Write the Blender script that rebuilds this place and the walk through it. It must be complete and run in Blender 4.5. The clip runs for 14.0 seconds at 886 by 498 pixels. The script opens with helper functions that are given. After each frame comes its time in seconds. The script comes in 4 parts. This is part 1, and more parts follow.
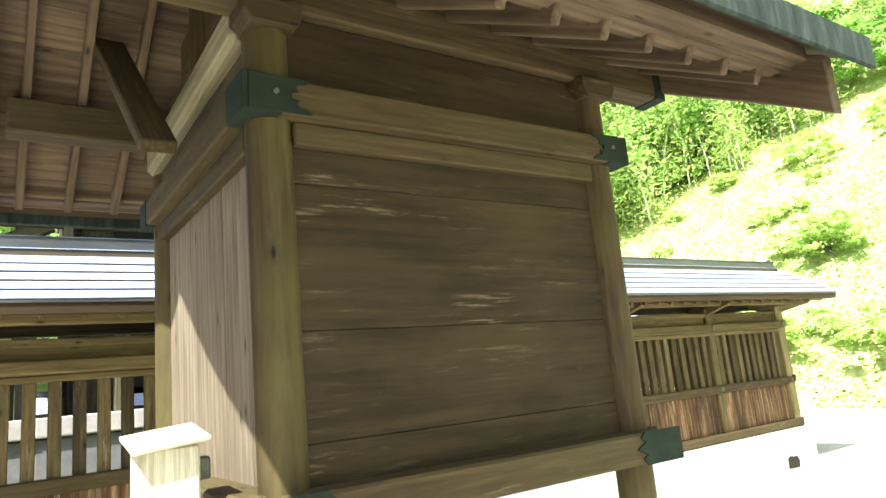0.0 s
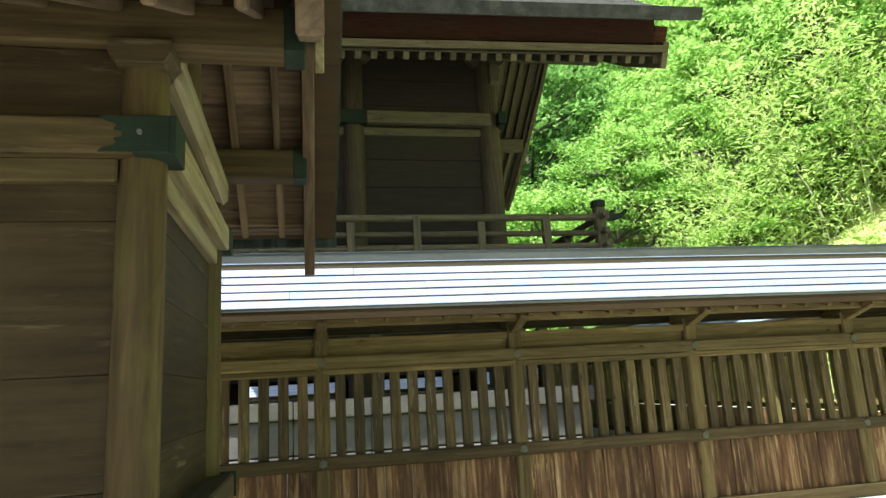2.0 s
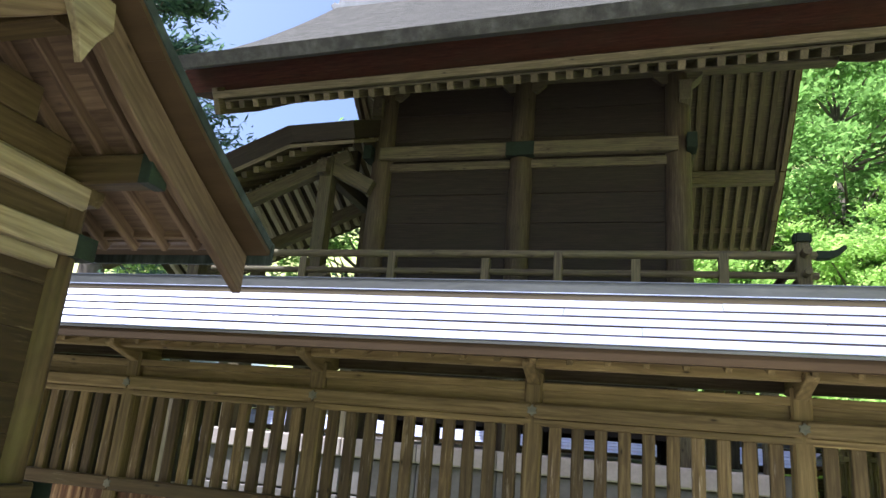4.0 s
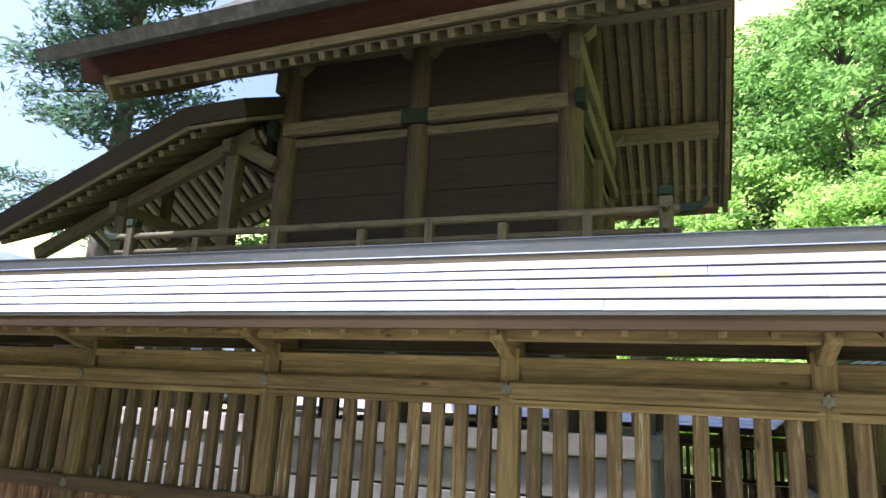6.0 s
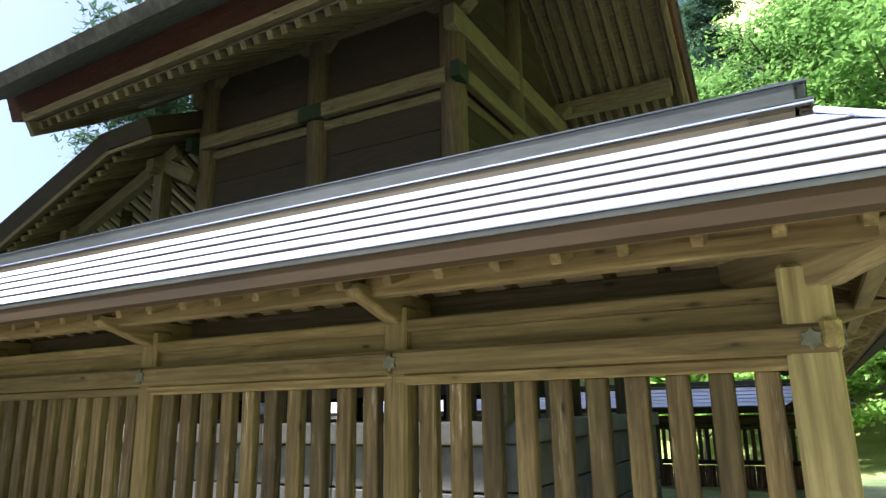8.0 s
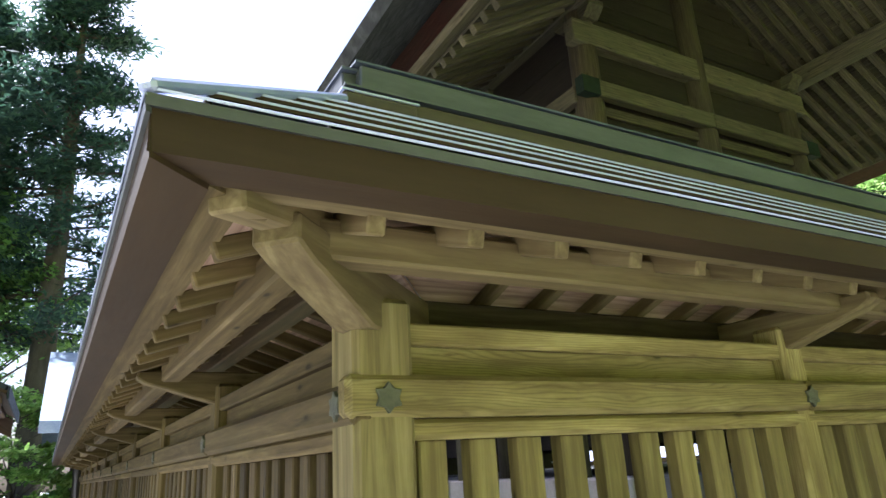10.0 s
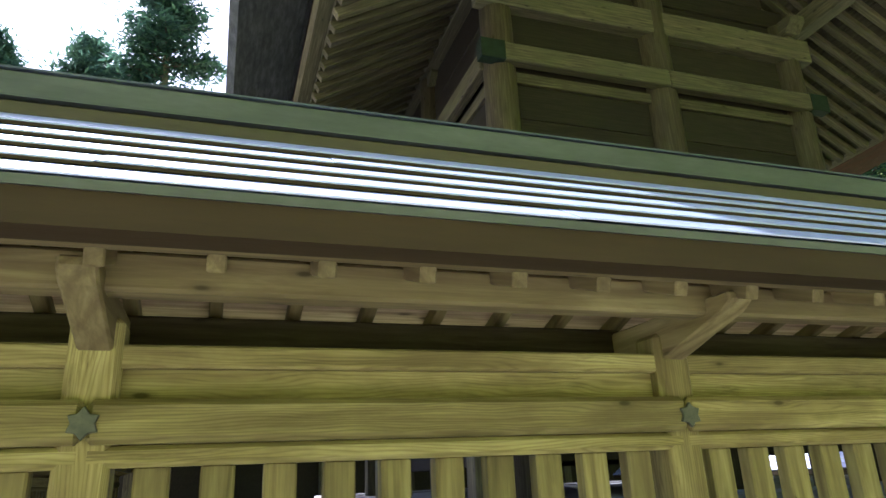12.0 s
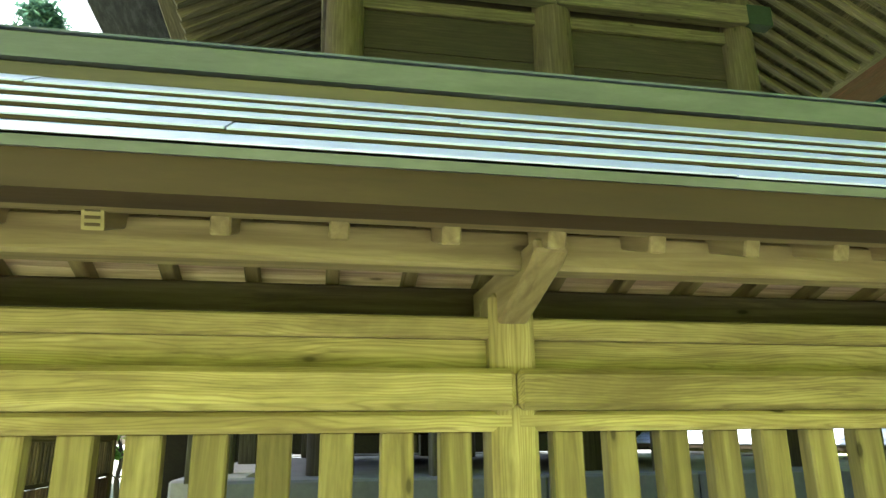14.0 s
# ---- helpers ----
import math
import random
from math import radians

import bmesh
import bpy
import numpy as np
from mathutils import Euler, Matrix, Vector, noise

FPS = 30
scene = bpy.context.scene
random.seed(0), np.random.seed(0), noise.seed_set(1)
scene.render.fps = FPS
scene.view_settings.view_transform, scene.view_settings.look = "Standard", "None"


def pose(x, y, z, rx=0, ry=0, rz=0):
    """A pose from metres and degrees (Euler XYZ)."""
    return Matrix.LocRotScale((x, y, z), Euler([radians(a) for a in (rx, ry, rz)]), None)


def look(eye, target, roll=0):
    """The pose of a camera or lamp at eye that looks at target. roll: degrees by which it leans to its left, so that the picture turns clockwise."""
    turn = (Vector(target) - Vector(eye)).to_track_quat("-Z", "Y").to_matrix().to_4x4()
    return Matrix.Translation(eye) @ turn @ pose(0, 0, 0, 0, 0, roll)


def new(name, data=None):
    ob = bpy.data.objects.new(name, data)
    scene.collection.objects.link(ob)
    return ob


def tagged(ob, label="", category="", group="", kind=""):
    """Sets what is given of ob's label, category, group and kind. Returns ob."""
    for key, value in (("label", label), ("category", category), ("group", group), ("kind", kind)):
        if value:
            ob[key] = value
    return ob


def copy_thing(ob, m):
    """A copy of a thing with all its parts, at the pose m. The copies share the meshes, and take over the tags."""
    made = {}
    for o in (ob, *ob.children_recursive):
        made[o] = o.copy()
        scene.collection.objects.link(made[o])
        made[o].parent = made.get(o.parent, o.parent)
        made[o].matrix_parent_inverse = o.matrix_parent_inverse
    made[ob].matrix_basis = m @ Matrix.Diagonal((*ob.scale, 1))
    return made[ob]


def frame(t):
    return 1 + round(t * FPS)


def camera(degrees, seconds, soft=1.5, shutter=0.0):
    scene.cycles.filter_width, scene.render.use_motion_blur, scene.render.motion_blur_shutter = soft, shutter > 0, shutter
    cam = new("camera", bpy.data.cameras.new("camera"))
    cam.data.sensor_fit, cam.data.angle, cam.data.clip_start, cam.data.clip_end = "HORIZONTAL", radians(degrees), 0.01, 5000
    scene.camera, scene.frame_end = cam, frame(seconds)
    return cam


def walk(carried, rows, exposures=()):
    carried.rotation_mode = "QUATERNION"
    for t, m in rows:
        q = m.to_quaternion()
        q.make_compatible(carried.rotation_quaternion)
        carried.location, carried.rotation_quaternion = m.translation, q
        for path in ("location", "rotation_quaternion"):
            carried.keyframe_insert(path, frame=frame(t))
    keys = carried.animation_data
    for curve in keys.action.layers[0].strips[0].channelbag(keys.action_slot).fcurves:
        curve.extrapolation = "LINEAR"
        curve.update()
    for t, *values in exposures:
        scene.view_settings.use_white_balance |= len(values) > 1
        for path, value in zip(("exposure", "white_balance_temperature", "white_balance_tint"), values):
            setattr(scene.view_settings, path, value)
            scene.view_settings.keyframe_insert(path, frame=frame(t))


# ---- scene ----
cam = camera(67.0, 14.0, soft=1.5)
EXPOSURES = [(0.0, 2.18, 5900, 3), (0.5, 1.93, 5900, 3), (1.0, 1.75, 5900, 2), (1.5, 1.51, 6000, -4), (3.0, 1.56, 5650, 8), (5.5, 1.90, 5600, 20), (8.0, 1.62, 5700, 10), (10.5, 1.70, 5200, 19), (11.5, 1.87, 5150, 20), (12.5, 2.11, 5250, 17), (13.0, 2.50, 5350, 10), (13.5, 2.63, 5700, -2), (14.0, 2.90, 5750, -2)]
PATH = [
    (0, (-8.885, -4.925, 1.483), (-7.766, -3.311, 1.864), -5.4),
    (0.3, (-8.469, -4.96, 1.488), (-7.34, -3.354, 1.87), -3.9),
    (0.5, (-8.196, -5.008, 1.494), (-7.112, -3.371, 1.875), -4.9),
    (1, (-7.53, -5.081, 1.531), (-6.435, -3.443, 1.87), -4.0),
    (1.5, (-6.921, -5.153, 1.56), (-6.137, -3.355, 1.952), -3.4),
    (2, (-6.357, -5.152, 1.574), (-5.96, -3.233, 1.973), -3.2),
    (2.5, (-5.792, -5.106, 1.591), (-5.658, -3.155, 2.011), -3.9),
    (3, (-5.213, -5.034, 1.579), (-5.465, -3.114, 2.079), -3.8),
    (3.1, (-5.117, -4.998, 1.569), (-5.416, -3.088, 2.08), -1.8),
    (3.2, (-4.991, -4.877, 1.57), (-5.33, -2.974, 2.082), -0.7),
    (5.3, (-3.001, -4.028, 1.664), (-3.77, -2.29, 2.286), 4.1),
    (5.5, (-2.79, -3.897, 1.683), (-3.568, -2.142, 2.242), 1.2),
    (6, (-2.255, -3.64, 1.68), (-2.935, -1.816, 2.138), 2.8),
    (6.5, (-1.683, -3.316, 1.667), (-2.367, -1.488, 2.106), 1.7),
    (7, (-1.167, -3.073, 1.649), (-1.915, -1.275, 2.105), -0.4),
    (7.5, (-0.626, -2.701, 1.613), (-1.433, -0.932, 2.079), 1.4),
    (8, (-0.113, -2.357, 1.6), (-1.045, -0.649, 2.064), -1.1),
    (8.2, (0.076, -2.184, 1.607), (-0.915, -0.511, 2.075), -2.8),
    (10.3, (1.415, -0.237, 1.649), (-0.319, 0.521, 2.296), -2.1),
    (10.5, (1.444, 0.003, 1.64), (-0.326, 0.661, 2.298), -1.6),
    (11, (1.555, 0.629, 1.644), (-0.199, 1.372, 2.252), -3.9),
    (11.5, (1.548, 1.259, 1.653), (-0.218, 1.923, 2.315), -3.2),
    (12, (1.608, 1.878, 1.658), (-0.182, 2.494, 2.304), -2.5),
    (12.5, (1.571, 2.468, 1.655), (-0.27, 3.024, 2.207), -0.2),
    (13, (1.545, 3.055, 1.673), (-0.319, 3.542, 2.207), -0.1),
    (13.5, (1.485, 3.631, 1.674), (-0.379, 4.149, 2.181), 1.0),
    (14, (1.514, 4.221, 1.692), (-0.378, 4.573, 2.237), -0.6),
]
walk(cam, [(t, look(eye, target, roll)) for t, eye, target, roll in PATH], EXPOSURES)

# ---- light ----
world = bpy.data.worlds.new("sky")
scene.world = world
world.use_nodes = True
wn = world.node_tree.nodes
sky = wn.new("ShaderNodeTexSky")
sky.sky_type = "NISHITA"
sky.sun_disc = False
SUN = Vector((-0.59, -0.338, 1.0)).normalized()
sky.sun_elevation = math.asin(SUN.z)
sky.sun_rotation = math.atan2(SUN.x, SUN.y)
sky.air_density, sky.dust_density = 1.0, 4.5
world.node_tree.links.new(sky.outputs[0], wn["Background"].inputs[0])
wn["Background"].inputs[1].default_value = 0.088
sun_data = bpy.data.lights.new("sun", "SUN")
sun_data.energy, sun_data.angle, sun_data.color = 5.0, radians(0.53), (1.0, 0.96, 0.88)
sun = new("sun", sun_data)
sun.matrix_basis = look(SUN * 60, (0, 0, 0))


# ---- materials ----
def nodes_of(name):
    m = bpy.data.materials.new(name)
    m.use_nodes = True
    nt = m.node_tree
    return m, nt, nt.nodes, nt.links, nt.nodes["Principled BSDF"]


def ramp_node(n, stops):
    r = n.new("ShaderNodeValToRGB")
    e = r.color_ramp.elements
    while len(e) < len(stops):
        e.new(0.5)
    for k, (p, c) in enumerate(stops):
        e[k].position, e[k].color = p, (*c, 1)
    return r


def coords(n, l, scale, rand=True, kind="Object"):
    tc = n.new("ShaderNodeTexCoord")
    mp = n.new("ShaderNodeMapping")
    mp.inputs["Scale"].default_value = scale
    l.new(tc.outputs[kind], mp.inputs["Vector"])
    if rand:
        oi = n.new("ShaderNodeObjectInfo")
        mul = n.new("ShaderNodeMath")
        mul.operation = "MULTIPLY"
        mul.inputs[1].default_value = 61.0
        l.new(oi.outputs["Random"], mul.inputs[0])
        cmb = n.new("ShaderNodeCombineXYZ")
        for k in range(3):
            l.new(mul.outputs[0], cmb.inputs[k])
        l.new(cmb.outputs[0], mp.inputs["Location"])
    return mp


def noise_node(n, l, vec, scale, detail=4.0, rough=0.6, dist=0.0):
    t = n.new("ShaderNodeTexNoise")
    t.inputs["Scale"].default_value, t.inputs["Detail"].default_value = scale, detail
    t.inputs["Roughness"].default_value, t.inputs["Distortion"].default_value = rough, dist
    l.new(vec.outputs[0], t.inputs["Vector"])
    return t


def mixed(n, l, fac, a, b, mode="MIX"):
    m = n.new("ShaderNodeMix")
    m.data_type, m.blend_type = "RGBA", mode
    for sock, v in ((m.inputs[0], fac), (m.inputs[6], a), (m.inputs[7], b)):
        if hasattr(v, "links"):
            l.new(v, sock)
        else:
            sock.default_value = v if isinstance(v, float) else (*v, 1)
    return m.outputs[2]


def wood(name, dark, mid, pale, stain, amount=0.45, rough=0.75, bump=0.25, vary=0.25, grain=1.0, knots=True, streak=None, fine_mix=0.4, rings=12.0, ring=15.0, ring_mix=0.45):
    """Sawn timber, grain along the piece's own x axis, with larger weather stains (on M_POST, painted green light)."""
    m, nt, n, l, p = nodes_of(name)
    mp = coords(n, l, (1.1 * grain, 15 * grain, 15 * grain))
    g = noise_node(n, l, mp, 2.4, 6.0, 0.65, 0.7)
    r = ramp_node(n, [(0.27, dark), (0.5, mid), (0.73, pale)])
    l.new(g.outputs[0], r.inputs[0])
    fine = noise_node(n, l, coords(n, l, (4 * grain, 90 * grain, 90 * grain)), 2.0, 3.0, 0.7)
    col = mixed(n, l, fine_mix, r.outputs[0], fine.outputs[0], "OVERLAY")
    # growth rings cut along the grain
    wv = n.new("ShaderNodeTexWave")
    wv.wave_type, wv.rings_direction = "RINGS", "X"
    wv.inputs["Scale"].default_value, wv.inputs["Distortion"].default_value = ring * grain, rings
    wv.inputs["Detail"].default_value, wv.inputs["Detail Scale"].default_value = 2.0, 0.22
    l.new(coords(n, l, (0.16, 1.0, 1.0)).outputs[0], wv.inputs["Vector"])
    wvr = ramp_node(n, [(0.0, (0.60, 0.56, 0.50)), (0.35, (0.95, 0.95, 0.93)), (1.0, (1.10, 1.10, 1.08))])
    l.new(wv.outputs["Fac"], wvr.inputs[0])
    col = mixed(n, l, ring_mix, col, wvr.outputs[0], "MULTIPLY")
    big = noise_node(n, l, coords(n, l, (1.0, 2.6, 2.6)), 1.7, 5.0, 0.62, 0.3)
    br = ramp_node(n, [(0.42, (0, 0, 0)), (0.68, (1, 1, 1))])
    l.new(big.outputs[0], br.inputs[0])
    sc = n.new("ShaderNodeMath")
    sc.operation = "MULTIPLY"
    sc.inputs[1].default_value = amount
    l.new(br.outputs[0], sc.inputs[0])
    col = mixed(n, l, sc.outputs[0], col, stain)
    if streak:
        # pale weathered flecks and long scuffs along the grain
        fl = noise_node(n, l, coords(n, l, (2.6, 30, 30)), 1.6, 5.0, 0.7, 0.2)
        fr = ramp_node(n, [(0.56, (0, 0, 0)), (0.68, (1, 1, 1))])
        l.new(fl.outputs[0], fr.inputs[0])
        where = noise_node(n, l, coords(n, l, (0.8, 2.2, 2.2)), 1.9, 3.0, 0.6)
        wr = ramp_node(n, [(0.46, (0, 0, 0)), (0.62, (0.8, 0.8, 0.8))])
        l.new(where.outputs[0], wr.inputs[0])
        both = mixed(n, l, 1.0, fr.outputs[0], wr.outputs[0], "MULTIPLY")
        col = mixed(n, l, both, col, streak)
    if knots:
        vo = n.new("ShaderNodeTexVoronoi")
        vo.inputs["Scale"].default_value = 1.0
        l.new(coords(n, l, (3.6, 10.0, 10.0)).outputs[0], vo.inputs["Vector"])
        kr = ramp_node(n, [(0.05, (1, 1, 1)), (0.09, (0.3, 0.3, 0.3)), (0.17, (0, 0, 0))])
        l.new(vo.outputs["Distance"], kr.inputs[0])
        col = mixed(n, l, kr.outputs[0], col, tuple(0.5 * c for c in dark))
    oi = n.new("ShaderNodeObjectInfo")
    vr = n.new("ShaderNodeMapRange")
    vr.inputs[3].default_value, vr.inputs[4].default_value = 1 - vary, 1 + vary
    l.new(oi.outputs["Random"], vr.inputs[0])
    cb = n.new("ShaderNodeCombineColor")
    for k in range(3):
        l.new(vr.outputs[0], cb.inputs[k])
    col = mixed(n, l, 1.0, col, cb.outputs[0], "MULTIPLY")
    l.new(col, p.inputs["Base Color"])
    p.inputs["Roughness"].default_value = rough
    p.inputs["Specular IOR Level"].default_value = 0.2
    bp = n.new("ShaderNodeBump")
    bp.inputs["Strength"].default_value, bp.inputs["Distance"].default_value = bump, 0.006
    l.new(g.outputs[0], bp.inputs["Height"])
    l.new(bp.outputs[0], p.inputs["Normal"])
    return m


def plain(name, a, b, scale=6.0, rough=0.6, metal=0.0, bump=0.15, stretch=(1, 1, 1), spec=0.4, c=None, dist=0.01):
    m, nt, n, l, p = nodes_of(name)
    t1 = noise_node(n, l, coords(n, l, stretch), scale, 6.0, 0.65)
    t2 = noise_node(n, l, coords(n, l, stretch), scale * 9, 4.0, 0.7)
    r = ramp_node(n, [(0.3, a), (0.7, b)] if c is None else [(0.28, a), (0.5, b), (0.72, c)])
    l.new(t1.outputs[0], r.inputs[0])
    col = mixed(n, l, 0.25, r.outputs[0], t2.outputs[0], "OVERLAY")
    l.new(col, p.inputs["Base Color"])
    rr = n.new("ShaderNodeMapRange")
    rr.inputs[3].default_value, rr.inputs[4].default_value = max(0.03, rough - 0.1), min(1, rough + 0.1)
    l.new(t2.outputs[0], rr.inputs[0])
    l.new(rr.outputs[0], p.inputs["Roughness"])
    p.inputs["Metallic"].default_value = metal
    p.inputs["Specular IOR Level"].default_value = spec
    bp = n.new("ShaderNodeBump")
    bp.inputs["Strength"].default_value, bp.inputs["Distance"].default_value = bump, dist
    l.new(t2.outputs[0], bp.inputs["Height"])
    l.new(bp.outputs[0], p.inputs["Normal"])
    return m


def leaf(name, a, b, c, patch=None):
    """Leaves: one colour per leaf, some light passing through."""
    m, nt, n, l, p = nodes_of(name)
    ge = n.new("ShaderNodeNewGeometry")
    r = ramp_node(n, [(0.0, a), (0.5, b), (1.0, c)])
    l.new(ge.outputs["Random Per Island"], r.inputs[0])
    big = noise_node(n, l, coords(n, l, (1, 1, 1), False), 0.8, 2.0)
    col = mixed(n, l, 0.3, r.outputs[0], big.outputs[0], "OVERLAY")
    if patch:
        spots = noise_node(n, l, coords(n, l, (1, 1, 1), False), 0.9, 5.0, 0.65)
        sr = ramp_node(n, [(0.44, (0, 0, 0)), (0.58, (0.9, 0.9, 0.9))])
        l.new(spots.outputs[0], sr.inputs[0])
        col = mixed(n, l, sr.outputs[0], col, patch)
    l.new(col, p.inputs["Base Color"])
    p.inputs["Roughness"].default_value = 0.55
    p.inputs["Specular IOR Level"].default_value = 0.3
    tr = n.new("ShaderNodeBsdfTranslucent")
    l.new(col, tr.inputs[0])
    mx = n.new("ShaderNodeMixShader")
    mx.inputs[0].default_value = 0.55
    l.new(p.outputs[0], mx.inputs[1])
    l.new(tr.outputs[0], mx.inputs[2])
    l.new(mx.outputs[0], n["Material Output"].inputs[0])
    return m


M_FENCE = wood("fence_timber", (0.0484, 0.0327, 0.0112), (0.106, 0.0757, 0.0292), (0.176, 0.133, 0.0568), (0.0748, 0.0568, 0.0189), 0.6, vary=0.25, grain=0.7)
# paler and yellow-green: light reflected off weeds and ground is put into both colours
M_FENCEB = wood("weed_lit_timber", (0.105, 0.079, 0.024), (0.235, 0.188, 0.068), (0.34, 0.285, 0.115), (0.105, 0.075, 0.028), 0.75, vary=0.22, grain=0.5, fine_mix=0.4, streak=(0.09, 0.062, 0.024), rings=34.0, ring=105.0, ring_mix=0.6)
M_SLATB = wood("weed_lit_slat", (0.092, 0.071, 0.024), (0.180, 0.144, 0.050), (0.265, 0.222, 0.088), (0.109, 0.0799, 0.035), 0.6, vary=0.22, grain=0.6, fine_mix=0.25)
M_CORNER = wood("corner_timber", (0.085, 0.066, 0.026), (0.18, 0.144, 0.058), (0.27, 0.223, 0.1), (0.13, 0.107, 0.04), 0.5, grain=0.6, fine_mix=0.25)
M_SLAT = wood("slat_timber", (0.0338, 0.0225, 0.00825), (0.0788, 0.0555, 0.0218), (0.143, 0.109, 0.0465), (0.0375, 0.0248, 0.012), 0.6, vary=0.45, grain=0.8, streak=(0.26, 0.22, 0.16))
# browner, darker copy of the fence timber: shade under the eave is in the colour
M_EAVEB = wood("shaded_eave_timber", (0.098, 0.071, 0.029), (0.165, 0.126, 0.055), (0.245, 0.195, 0.092), (0.105, 0.074, 0.033), 0.6, vary=0.2, grain=0.6, fine_mix=0.22)
# pale pink tone carries the light bounced up from the ground inside
M_UNDER = wood("eave_boards", (0.24, 0.15, 0.102), (0.408, 0.276, 0.198), (0.528, 0.384, 0.288), (0.216, 0.132, 0.09), 0.4)
M_SKIRT = wood("skirt_boards", (0.022, 0.011, 0.006), (0.10, 0.05, 0.022), (0.36, 0.25, 0.125), (0.035, 0.016, 0.008), 0.7, vary=0.35, grain=0.5, knots=False, streak=(0.42, 0.29, 0.14))
# the olive stain colour paints green reflected light on the pillars
M_POST = wood("shrine_pillar_timber", (0.0264, 0.0168, 0.00704), (0.0528, 0.0344, 0.0141), (0.088, 0.0588, 0.0246), (0.088, 0.0756, 0.0211), 0.7, vary=0.12, grain=0.6, fine_mix=0.25)
M_GATE = wood("gate_timber", (0.025, 0.0158, 0.00626), (0.05, 0.0331, 0.0132), (0.0846, 0.0581, 0.0243), (0.0515, 0.0412, 0.014), 0.6, vary=0.15, grain=0.7, fine_mix=0.25, streak=(0.11, 0.0846, 0.0442))
# west planks: lighter than the other walls, some of their sunlight is in the colour
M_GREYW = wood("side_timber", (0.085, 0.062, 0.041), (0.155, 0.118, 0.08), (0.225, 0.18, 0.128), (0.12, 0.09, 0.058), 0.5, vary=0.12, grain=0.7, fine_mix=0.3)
M_SOFF = wood("soffit_boards", (0.054, 0.034, 0.019), (0.10, 0.067, 0.038), (0.15, 0.106, 0.064), (0.047, 0.029, 0.016), 0.55, grain=0.7, fine_mix=0.3)
# panel planks: darkened, some of the shade on them is in the colour
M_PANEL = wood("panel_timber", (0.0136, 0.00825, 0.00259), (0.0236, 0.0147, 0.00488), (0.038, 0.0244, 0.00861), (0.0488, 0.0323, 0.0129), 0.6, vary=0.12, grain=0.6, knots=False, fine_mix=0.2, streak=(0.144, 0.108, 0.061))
M_BARGE = wood("bargeboard_timber", (0.095, 0.072, 0.036), (0.18, 0.145, 0.078), (0.27, 0.228, 0.135), (0.15, 0.135, 0.095), 0.6, vary=0.1, grain=0.6, fine_mix=0.25)
M_PALE = wood("pale_timber", (0.30, 0.26, 0.175), (0.46, 0.41, 0.29), (0.60, 0.55, 0.41), (0.38, 0.36, 0.26), 0.5, vary=0.1)
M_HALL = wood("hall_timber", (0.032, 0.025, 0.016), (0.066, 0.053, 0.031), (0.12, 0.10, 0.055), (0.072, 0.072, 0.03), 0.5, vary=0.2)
# near-black: on the walls, part of the deep eaves' shade is in this colour
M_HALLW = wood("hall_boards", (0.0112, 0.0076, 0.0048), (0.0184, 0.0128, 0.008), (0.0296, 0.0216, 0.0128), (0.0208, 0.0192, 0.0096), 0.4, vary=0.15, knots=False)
M_PILLAR = wood("pillar_timber", (0.024, 0.0168, 0.0112), (0.0496, 0.036, 0.0216), (0.084, 0.064, 0.0368), (0.06, 0.056, 0.0224), 0.4, vary=0.12)
M_RAFT = wood("rafter_timber", (0.045, 0.034, 0.02), (0.09, 0.071, 0.042), (0.15, 0.121, 0.072), (0.07, 0.062, 0.03), 0.5, vary=0.4)
M_RED = wood("bark_edge", (0.02, 0.0072, 0.00408), (0.048, 0.0152, 0.00816), (0.085, 0.0288, 0.015), (0.038, 0.0216, 0.0122), 0.75, rough=0.9, grain=1.4, knots=False, bump=0.5, streak=(0.1, 0.052, 0.0306))
M_THATCH = plain("bark_thatch", (0.0193, 0.0187, 0.0165), (0.0468, 0.044, 0.0385), 5, 0.95, bump=0.9, stretch=(1, 4, 1), c=(0.0935, 0.0908, 0.0825), dist=0.03)
M_ROOF = plain("sheet_roof", (0.35, 0.375, 0.50), (0.46, 0.495, 0.64), 2.2, 0.5, 0.6, 0.05, (0.5, 3, 1), 0.5)
M_RIDGE = plain("ridge_sheet", (0.053, 0.055, 0.053), (0.092, 0.095, 0.09), 3.0, 0.42, 0.3, 0.08, (0.6, 3, 3))
M_FASCIA = plain("fascia_sheet", (0.025, 0.0145, 0.0055), (0.044, 0.027, 0.011), 3.0, 0.75, 0.0, 0.05, (0.4, 3, 3), 0.2)
M_BOX = plain("ridge_box_sheet", (0.042, 0.031, 0.014), (0.070, 0.052, 0.025), 4.0, 0.6, 0.0, 0.08, (0.4, 3, 3))
M_COPPER = plain("green_copper", (0.0065, 0.0104, 0.00585), (0.013, 0.0221, 0.0123), 14, 0.75, 0.0, 0.2, spec=0.2)
M_GREYCU = plain("grey_copper", (0.010, 0.013, 0.011), (0.024, 0.031, 0.026), 6, 0.8, 0.0, 0.2, (3, 0.6, 0.6), 0.15, c=(0.055, 0.07, 0.06))
M_IRON = plain("dark_iron", (0.05, 0.05, 0.035), (0.11, 0.11, 0.07), 20, 0.6, 0.3, 0.3)
M_STONE = plain("cut_stone", (0.30, 0.29, 0.27), (0.44, 0.42, 0.38), 5, 0.85, bump=0.4)
M_PINK = plain("pale_stone", (0.26, 0.22, 0.20), (0.36, 0.315, 0.29), 3, 0.85, bump=0.3)
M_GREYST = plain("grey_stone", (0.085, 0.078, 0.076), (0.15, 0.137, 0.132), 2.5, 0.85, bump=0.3)
